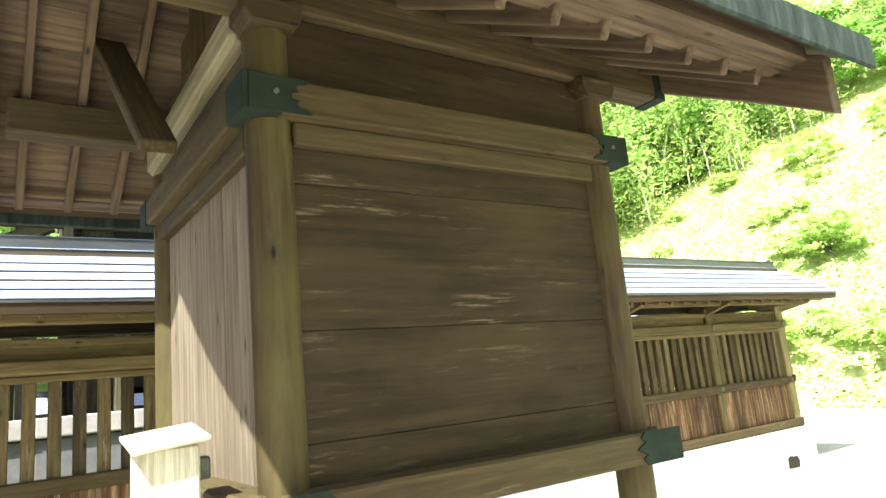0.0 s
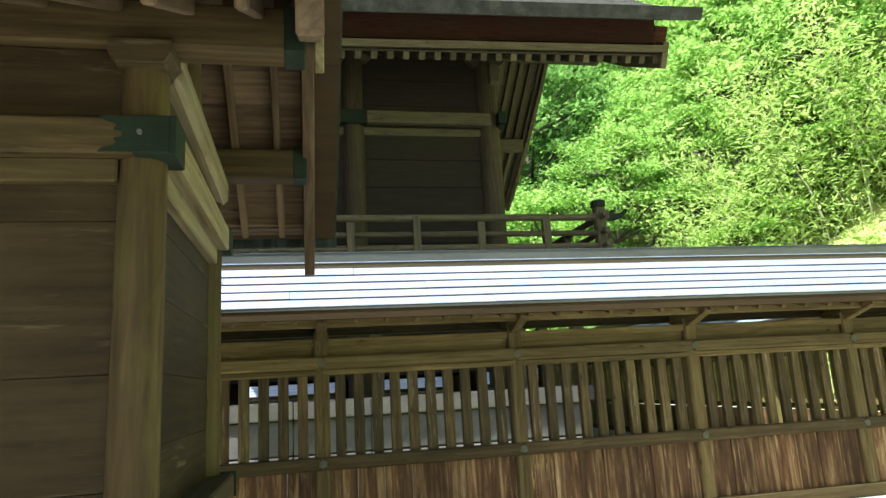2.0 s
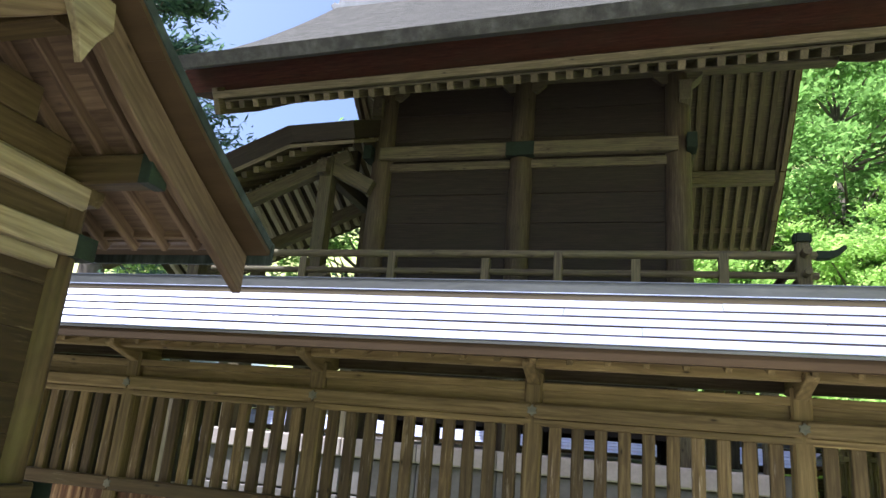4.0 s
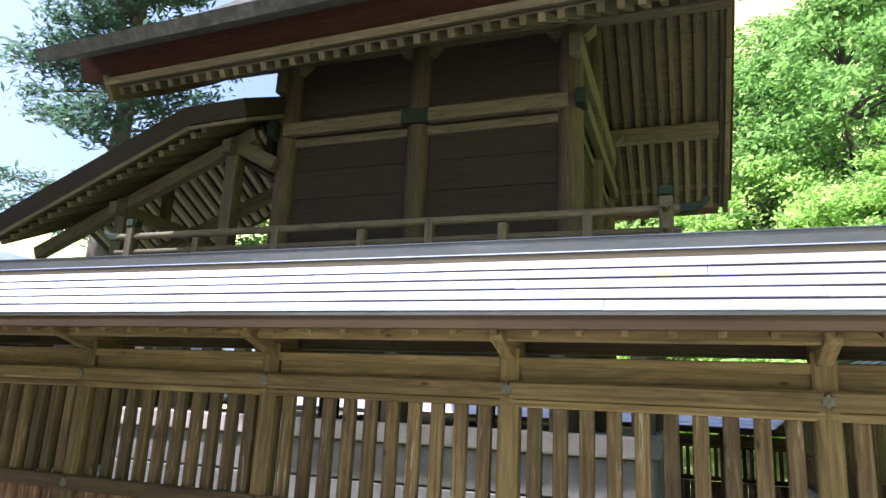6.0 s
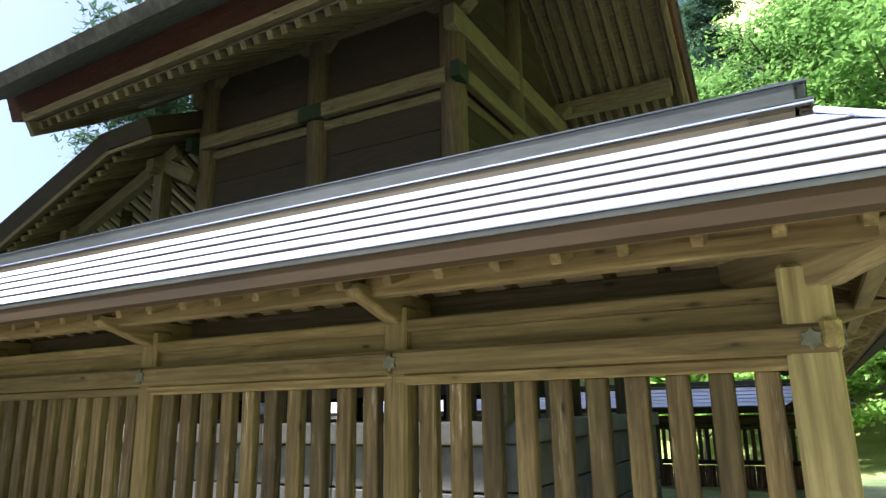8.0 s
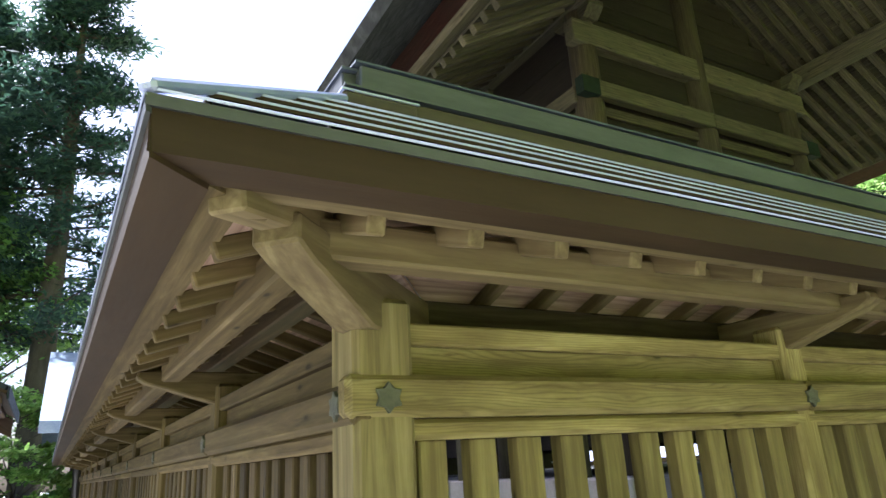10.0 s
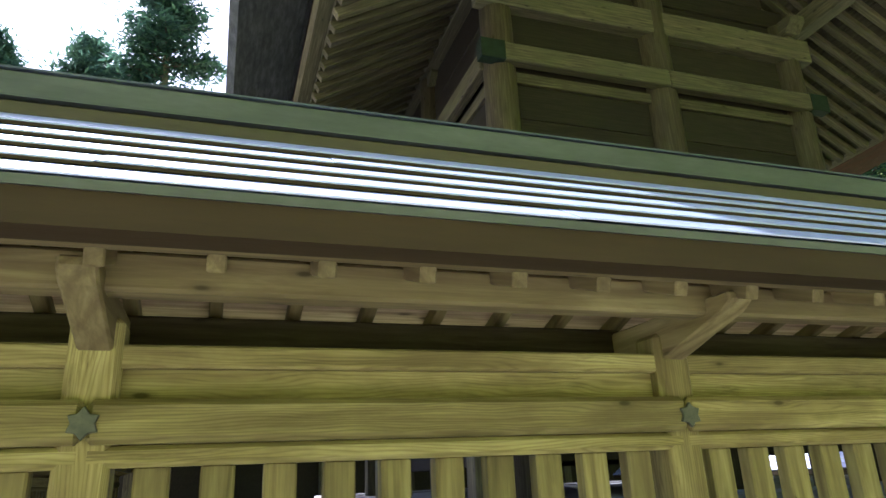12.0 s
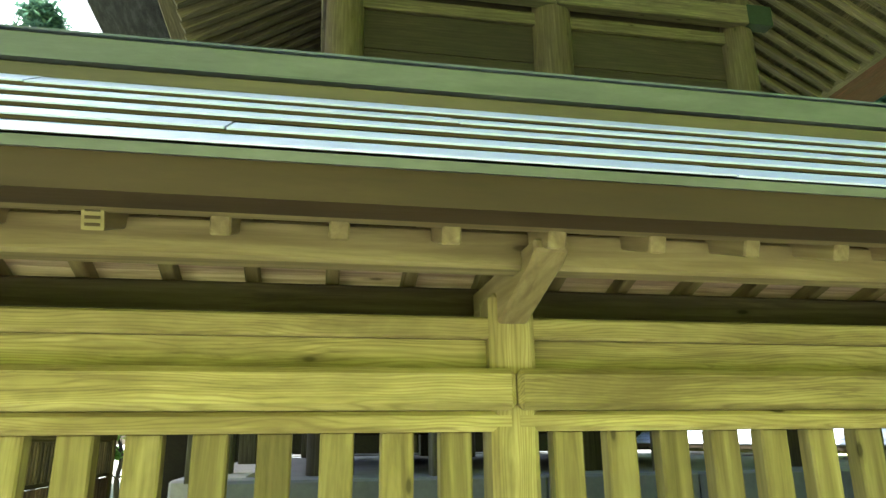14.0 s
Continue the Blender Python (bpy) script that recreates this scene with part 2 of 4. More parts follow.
M_GRAVEL = plain("gravel", (0.30, 0.285, 0.24), (0.41, 0.39, 0.335), 3, 0.9, bump=0.8, c=(0.48, 0.46, 0.41), dist=0.02)
M_EARTH = plain("earth", (0.20, 0.25, 0.06), (0.34, 0.38, 0.12), 0.9, 0.95, bump=0.5, c=(0.46, 0.45, 0.20), dist=0.05)
M_MOSS = plain("mossy_ground", (0.08, 0.12, 0.04), (0.13, 0.17, 0.065), 2.0, 0.95, bump=0.6, c=(0.26, 0.27, 0.15), dist=0.03)
M_BARK = plain("tree_bark", (0.06, 0.05, 0.04), (0.14, 0.115, 0.09), 6, 0.9, bump=0.7, stretch=(1, 1, 0.25), dist=0.03)
M_CULM = plain("bamboo_culm", (0.26, 0.28, 0.14), (0.45, 0.44, 0.28), 2, 0.5)
M_TILE = plain("dark_tile", (0.035, 0.04, 0.05), (0.08, 0.09, 0.105), 5, 0.4, 0.1, 0.2)
M_BLUE = plain("blue_roof", (0.20, 0.25, 0.33), (0.29, 0.35, 0.44), 4, 0.38, 0.3, 0.1)
M_LEAF = leaf("leaf_bright", (0.169, 0.299, 0.065), (0.325, 0.52, 0.117), (0.52, 0.689, 0.221))
M_LEAFD = leaf("leaf_dark", (0.091, 0.182, 0.0455), (0.169, 0.312, 0.078), (0.286, 0.468, 0.13))
M_NEEDLE = leaf("needle", (0.035, 0.07, 0.05), (0.06, 0.115, 0.075), (0.10, 0.17, 0.10))
M_GRASS = leaf("bank_weeds", (0.24, 0.33, 0.08), (0.38, 0.45, 0.13), (0.55, 0.54, 0.24), patch=(0.20, 0.36, 0.085))
M_BAMB = leaf("bamboo_leaf", (0.317, 0.456, 0.108), (0.486, 0.624, 0.184), (0.634, 0.72, 0.292))


# ---- building tools ----
MESHES = {}


def wm(ob):
    return (wm(ob.parent) @ ob.matrix_basis) if ob.parent else ob.matrix_basis.copy()


def place(name, me, mat, parent, m, label=""):
    ob = new(name, me)
    if mat and not me.materials:
        me.materials.append(mat)
    if parent:
        ob.parent = parent
        ob.matrix_basis = wm(parent).inverted() @ m
    else:
        ob.matrix_basis = m
    if label:
        ob["label"] = label
    return ob


def mesh_of(bm, name="piece"):
    me = bpy.data.meshes.new(name)
    bm.to_mesh(me)
    bm.free()
    return me


def thing(name, label, category, at=(0, 0, 0), group="", kind=""):
    ob = new(name)
    ob.empty_display_size = 0.1
    ob.matrix_basis = Matrix.Translation(Vector(at))
    return tagged(ob, label, category, group, kind)


def axes(p0, p1, up=(0, 0, 1)):
    p0, p1 = Vector(p0), Vector(p1)
    x = (p1 - p0).normalized()
    up = Vector(up)
    if abs(x.dot(up)) > 0.99:
        up = Vector((0, 1, 0))
    y = up.cross(x).normalized()
    z = x.cross(y)
    return Matrix.Translation(p0) @ Matrix((x, y, z)).transposed().to_4x4(), (p1 - p0).length


def beam(parent, name, p0, p1, w, h, mat, up=(0, 0, 1), bev=0.006, label=""):
    """A timber from p0 to p1 (its middle line), w wide and h high, arrises eased."""
    m, ln = axes(p0, p1, up)
    key = ("b", round(ln, 3), round(w, 3), round(h, 3), bev, mat.name)
    if key not in MESHES:
        bm = bmesh.new()
        bmesh.ops.create_cube(bm, size=1.0)
        for v in bm.verts:
            v.co = Vector(((v.co.x + 0.5) * ln, v.co.y * w, v.co.z * h))
        if bev:
            edges = bm.edges[:]
            if bev > 0.02:
                edges = [e for e in edges if abs(e.verts[0].co.x - e.verts[1].co.x) > 0.5 * ln]
            bmesh.ops.bevel(bm, geom=edges, offset=min(bev, w * 0.4, h * 0.4), segments=3 if bev > 0.02 else 1, affect="EDGES")
        MESHES[key] = mesh_of(bm)
    return place(name, MESHES[key], mat, parent, m, label)


def pole(parent, name, p0, p1, r0, r1, mat, seg=20, label=""):
    m, ln = axes(p0, p1)
    key = ("p", round(ln, 3), round(r0, 3), round(r1, 3), seg, mat.name)
    if key not in MESHES:
        bm = bmesh.new()
        rings = []
        for x, r in ((0, r0 * 0.94), (0.012, r0), (ln - 0.012, r1), (ln, r1 * 0.94)):
            rings.append([bm.verts.new((x, r * math.cos(2 * math.pi * k / seg), r * math.sin(2 * math.pi * k / seg))) for k in range(seg)])
        for a, b in zip(rings, rings[1:]):
            for k in range(seg):
                bm.faces.new((a[k], a[(k + 1) % seg], b[(k + 1) % seg], b[k])).smooth = True
        bm.faces.new(rings[0][::-1]), bm.faces.new(rings[-1])
        bmesh.ops.recalc_face_normals(bm, faces=bm.faces[:])
        MESHES[key] = mesh_of(bm)
    return place(name, MESHES[key], mat, parent, m, label)


def slab(parent, name, corners, thick, mat, label="", bev=0.0):
    """A board over the given corners (its upper face), thick below it; grain from the first corner to the second."""
    c = [Vector(q) for q in corners]
    nrm = (c[1] - c[0]).cross(c[-1] - c[0]).normalized()
    if nrm.z < -1e-6:
        nrm = -nrm
    m, ln = axes(c[0], c[1], nrm)
    inv = m.inverted()
    bm = bmesh.new()
    top = [bm.verts.new(inv @ q) for q in c]
    low = [bm.verts.new(inv @ (q - nrm * thick)) for q in c]
    k = len(c)
    bm.faces.new(top), bm.faces.new(low[::-1])
    for i in range(k):
        bm.faces.new((top[i], low[i], low[(i + 1) % k], top[(i + 1) % k]))
    bmesh.ops.recalc_face_normals(bm, faces=bm.faces[:])
    if bev:
        bmesh.ops.bevel(bm, geom=bm.edges[:], offset=bev, segments=1, affect="EDGES")
    return place(name, mesh_of(bm), mat, parent, m, label)


def swept(parent, name, outline, p0, p1, mat, label="", up=(0, 0, 1), bev=0.0):
    """An outline (across, high) carried from p0 to p1."""
    m, ln = axes(p0, p1, up)
    bm = bmesh.new()
    a = [bm.verts.new((0, q[0], q[1])) for q in outline]
    b = [bm.verts.new((ln, q[0], q[1])) for q in outline]
    k = len(a)
    bm.faces.new(a[::-1]), bm.faces.new(b)
    for i in range(k):
        bm.faces.new((a[i], a[(i + 1) % k], b[(i + 1) % k], b[i]))
    bmesh.ops.recalc_face_normals(bm, faces=bm.faces[:])
    if bev:
        bmesh.ops.bevel(bm, geom=bm.edges[:], offset=bev, segments=1, affect="EDGES")
    return place(name, mesh_of(bm), mat, parent, m, label)


def plate(parent, name, outline, base, ax, up, thick, mat, label="", bev=0.004):
    """A flat cut-out: outline in (along ax, along up) from base, thick to both sides."""
    ax, up = Vector(ax).normalized(), Vector(up).normalized()
    nrm = ax.cross(up)
    m = Matrix.Translation(base) @ Matrix((ax, up, nrm)).transposed().to_4x4()
    bm = bmesh.new()
    a = [bm.verts.new((q[0], q[1], -thick / 2)) for q in outline]
    b = [bm.verts.new((q[0], q[1], thick / 2)) for q in outline]
    k = len(a)
    bm.faces.new(a[::-1]), bm.faces.new(b)
    for i in range(k):
        bm.faces.new((a[i], a[(i + 1) % k], b[(i + 1) % k], b[i]))
    bmesh.ops.recalc_face_normals(bm, faces=bm.faces[:])
    if bev:
        bmesh.ops.bevel(bm, geom=[e for e in bm.edges if e.calc_length() > 3 * bev], offset=bev, segments=1, affect="EDGES")
    return place(name, mesh_of(bm), mat, parent, m, label)


# ---- ground ----
def bank_height(x, y):
    """The bank that rises beyond the fence to the east and north-east."""
    d = (x - 3.9) * 0.93 + (y + 2) * 0.10
    e = y - 17.0 + 0.25 * (x + 6)
    h = 0.0
    if d > 0:
        h = 0.92 * d * d / (d + 2.0)
        h = min(h, 15 + 0.12 * d)
    if e > 0:
        h = max(h, 0.0) + 0.6 * e * e / (e + 5)
    return h + (0.12 * noise.noise((x * 0.4, y * 0.4, 0)) * min(1, max(0, d) / 3))


def ground_object():
    bm_me = make_ground_mesh()
    return tagged(new("ground", bm_me), "pale sunlit gravel ground rising into a green bank", "ground", kind="structure")


def make_ground_mesh():
    bm = bmesh.new()
    xs = [-400, -150, -60] + [-30 + 1.5 * k for k in range(74)] + [120, 200, 400]
    grid = [[bm.verts.new((x, y, bank_height(x, y))) for y in xs] for x in xs]
    for i in range(len(xs) - 1):
        for j in range(len(xs) - 1):
            f = bm.faces.new((grid[i][j], grid[i + 1][j], grid[i + 1][j + 1], grid[i][j + 1]))
            f.smooth = True
            f.material_index = 1 if (xs[i] > 3.9 or xs[j] > 14) else (2 if (-14 < xs[i] < -0.5 and -0.1 <= xs[j] < 13) or (xs[j] > 12 and xs[i] > -16) else 0)
    me = mesh_of(bm, "ground")
    for m in (M_GRAVEL, M_EARTH, M_MOSS):
        me.materials.append(m)
    return me


ground_object()


# ---- the roofed fence ----
def fence_side(label, origin, ud, vd, marks, mitre_end, fine=True, timber=M_FENCE, slat=M_SLAT, eave=M_FENCE, phase=0.0):
    """A roofed slat fence: posts at marks along ud from the corner at origin, its outer face towards vd."""
    ud, vd, o = Vector(ud), Vector(vd), Vector(origin)
    f = thing("roofed_fence", label, "fence", o, "roofed fence round the hall")

    def P(u, v, z):
        return o + ud * u + vd * v + Vector((0, 0, z))

    end = marks[-1]
    U0 = lambda v: -v
    U1 = (lambda v: end + v) if mitre_end else (lambda v: end + 0.5)
    # stone base and sill
    first = vd.y < -0.5
    lift = 0.0 if first else 0.003
    u = -0.16 if first else 0.16
    k = 0
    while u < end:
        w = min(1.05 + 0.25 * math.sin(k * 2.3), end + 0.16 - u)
        # the distant fence's base gets a darker stone in place of the shade on it
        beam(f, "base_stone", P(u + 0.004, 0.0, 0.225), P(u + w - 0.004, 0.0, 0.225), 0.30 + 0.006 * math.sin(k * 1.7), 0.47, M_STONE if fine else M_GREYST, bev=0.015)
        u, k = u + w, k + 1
    beam(f, "sill", P(-0.10, 0, 0.515 + lift), P(end, 0, 0.515 + lift), 0.15, 0.10, M_GATE, label="weathered grey timber sill")
    # posts
    for i, u in enumerate(marks):
        if i == 0 and not first:
            continue
        w = 0.150 if (i == 0 or (mitre_end and i == len(marks) - 1)) else 0.115
        beam(f, "post", P(u, 0, 0.56), P(u, 0, 2.03), w, w, M_CORNER if i == 0 else timber, up=vd, bev=0.014)
    # rails between and across the posts
    for i, (a, b) in enumerate(zip(marks, marks[1:])):
        s = (-0.08 if first else -0.10) if i == 0 else a
        top_rail = beam(f, "rail", P(s + 0.002, 0.056, 1.790 + lift), P(b - 0.002, 0.056, 1.790 + lift), 0.062, 0.096, timber, bev=0.014)
        beam(f, "rail", P(a, 0.028, 1.720), P(b, 0.028, 1.720), 0.06, 0.047, timber, bev=0.011)
        low_rail = beam(f, "rail", P(s + 0.002, 0.052, 1.062 + lift), P(b - 0.002, 0.052, 1.062 + lift), 0.052, 0.095, M_GATE, bev=0.01)
        beam(f, "rail", P(a, 0.0, 1.943), P(b, 0.0, 1.943), 0.085, 0.054, timber)
        beam(f, "panel", P(a, -0.004, 1.877), P(b, -0.004, 1.877), 0.03, 0.085, timber, bev=0.002)
        if fine:
            beam(f, "rail", P(a, -0.052, 1.790), P(b, -0.052, 1.790), 0.05, 0.098, timber, bev=0.01)
        if fine and not (i == 3 and vd.x > 0.5):
            star = []
            for k in range(12):
                r = 0.036 if k % 2 == 1 else 0.024
                star.append((r * math.cos(k * math.pi / 6), r * math.sin(k * math.pi / 6)))
            plate(top_rail, "bolt_cover", star, P(a, 0.090, 1.788), ud, (0, 0, 1), 0.012, M_IRON, "six-pointed dark iron nail cover", bev=0.002)
            plate(low_rail, "bolt_cover", star, P(a, 0.081, 1.062), ud, (0, 0, 1), 0.008, M_IRON, "six-pointed dark iron nail cover", bev=0.002)
        # slats
        n = 10
        for k in range(n):
            uu = a + (b - a) * (k + 1) / (n + 1)
            beam(f, "slat", P(uu, 0.0, 1.09), P(uu, 0.0, 1.699), 0.076, 0.052, slat, up=vd, bev=0.005)
        # skirt boards
        nb = 7
        ww = (b - a - 0.10) / nb
        for k in range(nb):
            uu = a + 0.05 + ww * (k + 0.5)
            beam(f, "board", P(uu, 0.005 + 0.004 * (k % 2), 0.56), P(uu, 0.005 + 0.004 * (k % 2), 1.01), ww - 0.004, 0.022, M_SKIRT, up=vd, bev=0.002)
    # bracket arms and purlins
    arm = [(-0.36, 0.05), (-0.365, 0.022), (-0.33, 0.0), (-0.25, -0.022), (-0.16, -0.05), (-0.058, -0.08), (0.058, -0.08), (0.16, -0.05), (0.25, -0.022), (0.33, 0.0), (0.365, 0.022), (0.36, 0.05)]
    for u in marks[1:]:
        plate(f, "bracket_arm", arm, P(u, 0, 2.03), vd, (0, 0, 1), 0.075, eave, bev=0.006)
    for side in (1, -1):
        v = 0.235 * side
        zp = 2.078 if side == 1 else 2.052
        joins = [U0(v)] + marks[1:-1] + [U1(v) if mitre_end else end]
        for a, b in zip(joins, joins[1:]):
            # the inner purlin's shade is painted by giving it the darker timber
            beam(f, "purlin", P(a + 0.001, v, zp), P(b - 0.001, v, zp), 0.075, 0.086, eave if side == 1 else M_PILLAR, bev=0.008)
    beam(f, "ridge_beam", P(0, 0, 2.165 + lift), P(end, 0, 2.165 + lift), 0.08, 0.08, M_GATE)
    # rafters, eave boards, battens, fascia, sheet courses
    for side in (1, -1):
        a0 = phase - 0.377 if side == 1 else phase + 0.491
        a1 = end + (0.36 if mitre_end and side == 1 else -0.1)
        for k in range(int((a1 - a0) / 0.217) + 1):
            u = a0 + 0.217 * k
            lo = 0.0
            if side == 1 and u < 0:
                lo = -u
            zr = lambda v: 2.200 - 0.33 * v
            raft = beam(f, "rafter", P(u, side * (lo + 0.01), zr(lo)), P(u, side * 0.405, zr(0.405)), 0.038, 0.045, eave, bev=0.004)
            if vd.x > 0.5 and side == 1 and k == 19:
                tilt = (vd * 0.33 + Vector((0, 0, 1))).normalized()
                e = P(u, 0.4065, zr(0.405))
                plate(raft, "painted_end", [(-0.019, -0.022), (0.019, -0.022), (0.019, 0.022), (-0.019, 0.022)], e, ud, tilt, 0.003, M_CORNER, "pale painted rafter end", bev=0.0)
                for dz in (-0.013, 0.0, 0.013):
                    plate(raft, "painted_mark", [(-0.013, dz - 0.003), (0.013, dz - 0.003), (0.013, dz + 0.003), (-0.013, dz + 0.003)], e + vd * 0.002, ud, tilt, 0.003, M_GATE, bev=0.0)
        for v0, v1 in ((0.02, 0.14), (0.142, 0.27), (0.272, 0.405)):
            z0, z1 = 2.2345 - 0.33 * v0, 2.2345 - 0.33 * v1
            q0, q1 = side * v0, side * v1
            slab(f, "eave_board", [P(U0(q0), q0, z0), P(U1(q0), q0, z0), P(U1(q1), q1, z1), P(U0(q1), q1, z1)], 0.011, M_UNDER)
        va, vb = side * 0.400, side * 0.472
        slab(f, "batten", [P(U0(va), va, 2.116), P(U1(va), va, 2.116), P(U1(vb), vb, 2.110), P(U0(vb), vb, 2.110)], 0.036, eave)
        va, vb = side * 0.474, side * 0.568
        slab(f, "fascia", [P(U0(va), va, 2.148), P(U1(va), va, 2.148), P(U1(vb), vb, 2.144), P(U0(vb), vb, 2.144)], 0.082, M_FASCIA, "brown sheet-metal fascia")
        n = 5
        for k in range(n):
            t0, t1 = k / n, (k + 1) / n
            f0 = lambda t: side * (0.105 + 0.475 * t)
            g0 = lambda t: 2.496 - 0.354 * t
            va, vb = f0(t0 - (0.02 if k else 0)), f0(t1)
            za, zb = g0(t0) + 0.0, g0(t1) + 0.009
            if k < n - 1 and fine and side == 1:
                # added dark strip paints the shadow line, with some dirt, under each lap
                h0, h1 = vb - 0.012, vb - 0.0005
                slab(f, "folded_hem", [P(U0(h0), h0, zb - 0.0025), P(U1(h0), h0, zb - 0.0025), P(U1(h1), h1, zb - 0.0045), P(U0(h1), h1, zb - 0.0045)], 0.006, M_FASCIA, "dark strip standing for shadow and dirt under the sheet edge")
            cuts = [u for u in (1.1 + 0.47 * (k * 2 % 5) + 2.4 * q for q in range(7)) if u < end - 0.5] if fine and side == 1 else []
            rows = list(zip([U0] + [lambda v, u=u: u + 0.002 for u in cuts], [lambda v, u=u: u - 0.002 for u in cuts] + [U1]))
            for q, (L, R) in enumerate(rows):
                up = 0.0015 * (q % 2)
                slab(f, "roof_sheet", [P(L(va), va, za + up), P(R(va), va, za + up), P(R(vb), vb, zb + up), P(L(vb), vb, zb + up)], 0.004, M_ROOF, "pale blue-grey sheet-metal roof course")
        va, vb = side * 0.560, side * 0.576
        slab(f, "drip_edge", [P(U0(va), va, 2.1455), P(U1(va), va, 2.1455), P(U1(vb), vb, 2.144), P(U0(vb), vb, 2.144)], 0.018, M_RIDGE, "grey-green metal drip edge")
    o1 = [(-0.10, 2.44), (0.10, 2.44), (0.10, 2.538 - lift / 3), (-0.10, 2.538 - lift / 3)]
    o2 = [(-0.085, 2.549), (0.085, 2.549), (0.088, 2.624), (-0.088, 2.624)]
    e0 = -0.055 if vd.y < -0.5 else -0.05
    e1 = end + (0.1 if mitre_end else 0.45)
    swept(f, "ridge_box", o1, P(e0 - 0.05, 0, 0), P(e1, 0, 0), M_BOX, bev=0.004)
    # same flange throughout; the sunlit front run is painted with the brighter sheet
    swept(f, "ridge_flange", [(-0.107, 2.541), (0.107, 2.541), (0.107, 2.547), (-0.107, 2.547)], P(e0 - 0.05, 0, lift), P(e1 - 0.03, 0, lift), M_ROOF if first else M_RIDGE)
    swept(f, "ridge_cap", o2, P(e0, 0, 0), P(e1 - 0.06, 0, 0), M_RIDGE, "grey-green sheet-metal ridge cap", bev=0.004)
    swept(f, "ridge_rim", [(-0.094, 2.623), (0.094, 2.623), (0.094, 2.629), (0.0, 2.634), (-0.094, 2.629)], P(e0 - 0.015, 0, lift), P(e1 - 0.05, 0, lift), M_TILE)
    # hip roll on the corner
    if vd.x > 0.5:
        beam(f, "hip_cover", P(-0.105, 0.105, 2.502), P(-0.578, 0.578, 2.152), 0.03, 0.02, M_ROOF)
        beam(f, "hip_rafter", P(-0.02, 0.02, 2.17), P(-0.44, 0.44, 2.075), 0.07, 0.075, eave)
        plate(f, "bracket_arm", [(-0.42, 0.055), (-0.42, 0.01), (-0.3, -0.03), (-0.06, -0.09), (0.1, -0.095), (0.26, -0.055), (0.40, -0.022), (0.46, 0.0), (0.46, 0.055)], P(0, 0, 2.035), (1, -1, 0), (0, 0, 1), 0.10, eave, bev=0.006)
    return f


MARKS_A = [0.0, 1.535, 3.082, 4.632, 6.152, 7.70, 9.25, 10.80, 12.35, 13.90]
MARKS_B = [0.0, 1.542, 3.090, 4.615, 6.15, 7.70, 9.25, 10.80, 12.35]
fence_a = fence_side("weathered timber slat fence with a low sheet-metal roof", (-0.115, 0.07, 0), (-1, 0, 0), (0, -1, 0), MARKS_A, False, phase=-0.017)
fence_b = fence_side("yellow-green timber slat fence with a low sheet-metal roof", (-0.115, 0.07, 0.01), (0, 1, 0), (1, 0, 0), MARKS_B, True, timber=M_FENCEB, slat=M_SLATB, eave=M_EAVEB)
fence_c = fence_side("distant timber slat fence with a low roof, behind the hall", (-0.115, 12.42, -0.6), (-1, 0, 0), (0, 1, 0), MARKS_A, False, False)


# ---- the main hall ----
HX, HY = (-7.75, -5.66, -3.57), (4.33, 6.19, 8.06)
hall = thing("shrine_hall", "dark weathered timber shrine hall with thick bark roof on stone platform", "shrine", (-5.5, 6.5, 0))
WALL0, PLATE = 3.2, 6.62


def platform():
    t = thing("stone_platform", "grey stone platform with a pale stone coping under the hall", "platform", (-5.6, 6.5, 0))
    xw, xe, yf, yb = -9.4, -2.76, 3.61, 9.6
    for (x0, y0), (x1, y1) in (((xw, yf), (xe, yf)), ((xe, yf), (xe, yb)), ((xw, yb), (xe, yb)), ((xw, yf), (xw, yb))):
        d = Vector((x1 - x0, y1 - y0, 0))
        n = int(d.length / 0.9)
        for k in range(n):
            a, b = Vector((x0, y0, 0)) + d * k / n, Vector((x0, y0, 0)) + d * (k + 1) / n
            e = d.normalized() * 0.004
            for z, h in ((0.21, 0.42), (0.63, 0.40), (1.05, 0.42)):
                beam(t, "wall_stone", a + e + Vector((0, 0, z)), b - e + Vector((0, 0, z)), 0.30 + 0.008 * math.sin(5 * z + 2.3 * k), h - 0.008, M_GREYST, bev=0.012)
            # side copings use the darker stone, so their shade is painted in
            beam(t, "coping_stone", a + e + Vector((0, 0, 1.37)), b - e + Vector((0, 0, 1.37)), 0.42, 0.21, M_PINK if y1 == y0 else M_GREYST, bev=0.015)
    slab(t, "platform_top", [(xw + 0.15, yf + 0.15, 1.45), (xe - 0.15, yf + 0.15, 1.45), (xe - 0.15, yb - 0.15, 1.45), (xw + 0.15, yb - 0.15, 1.45)], 0.2, M_GREYST)
    return t


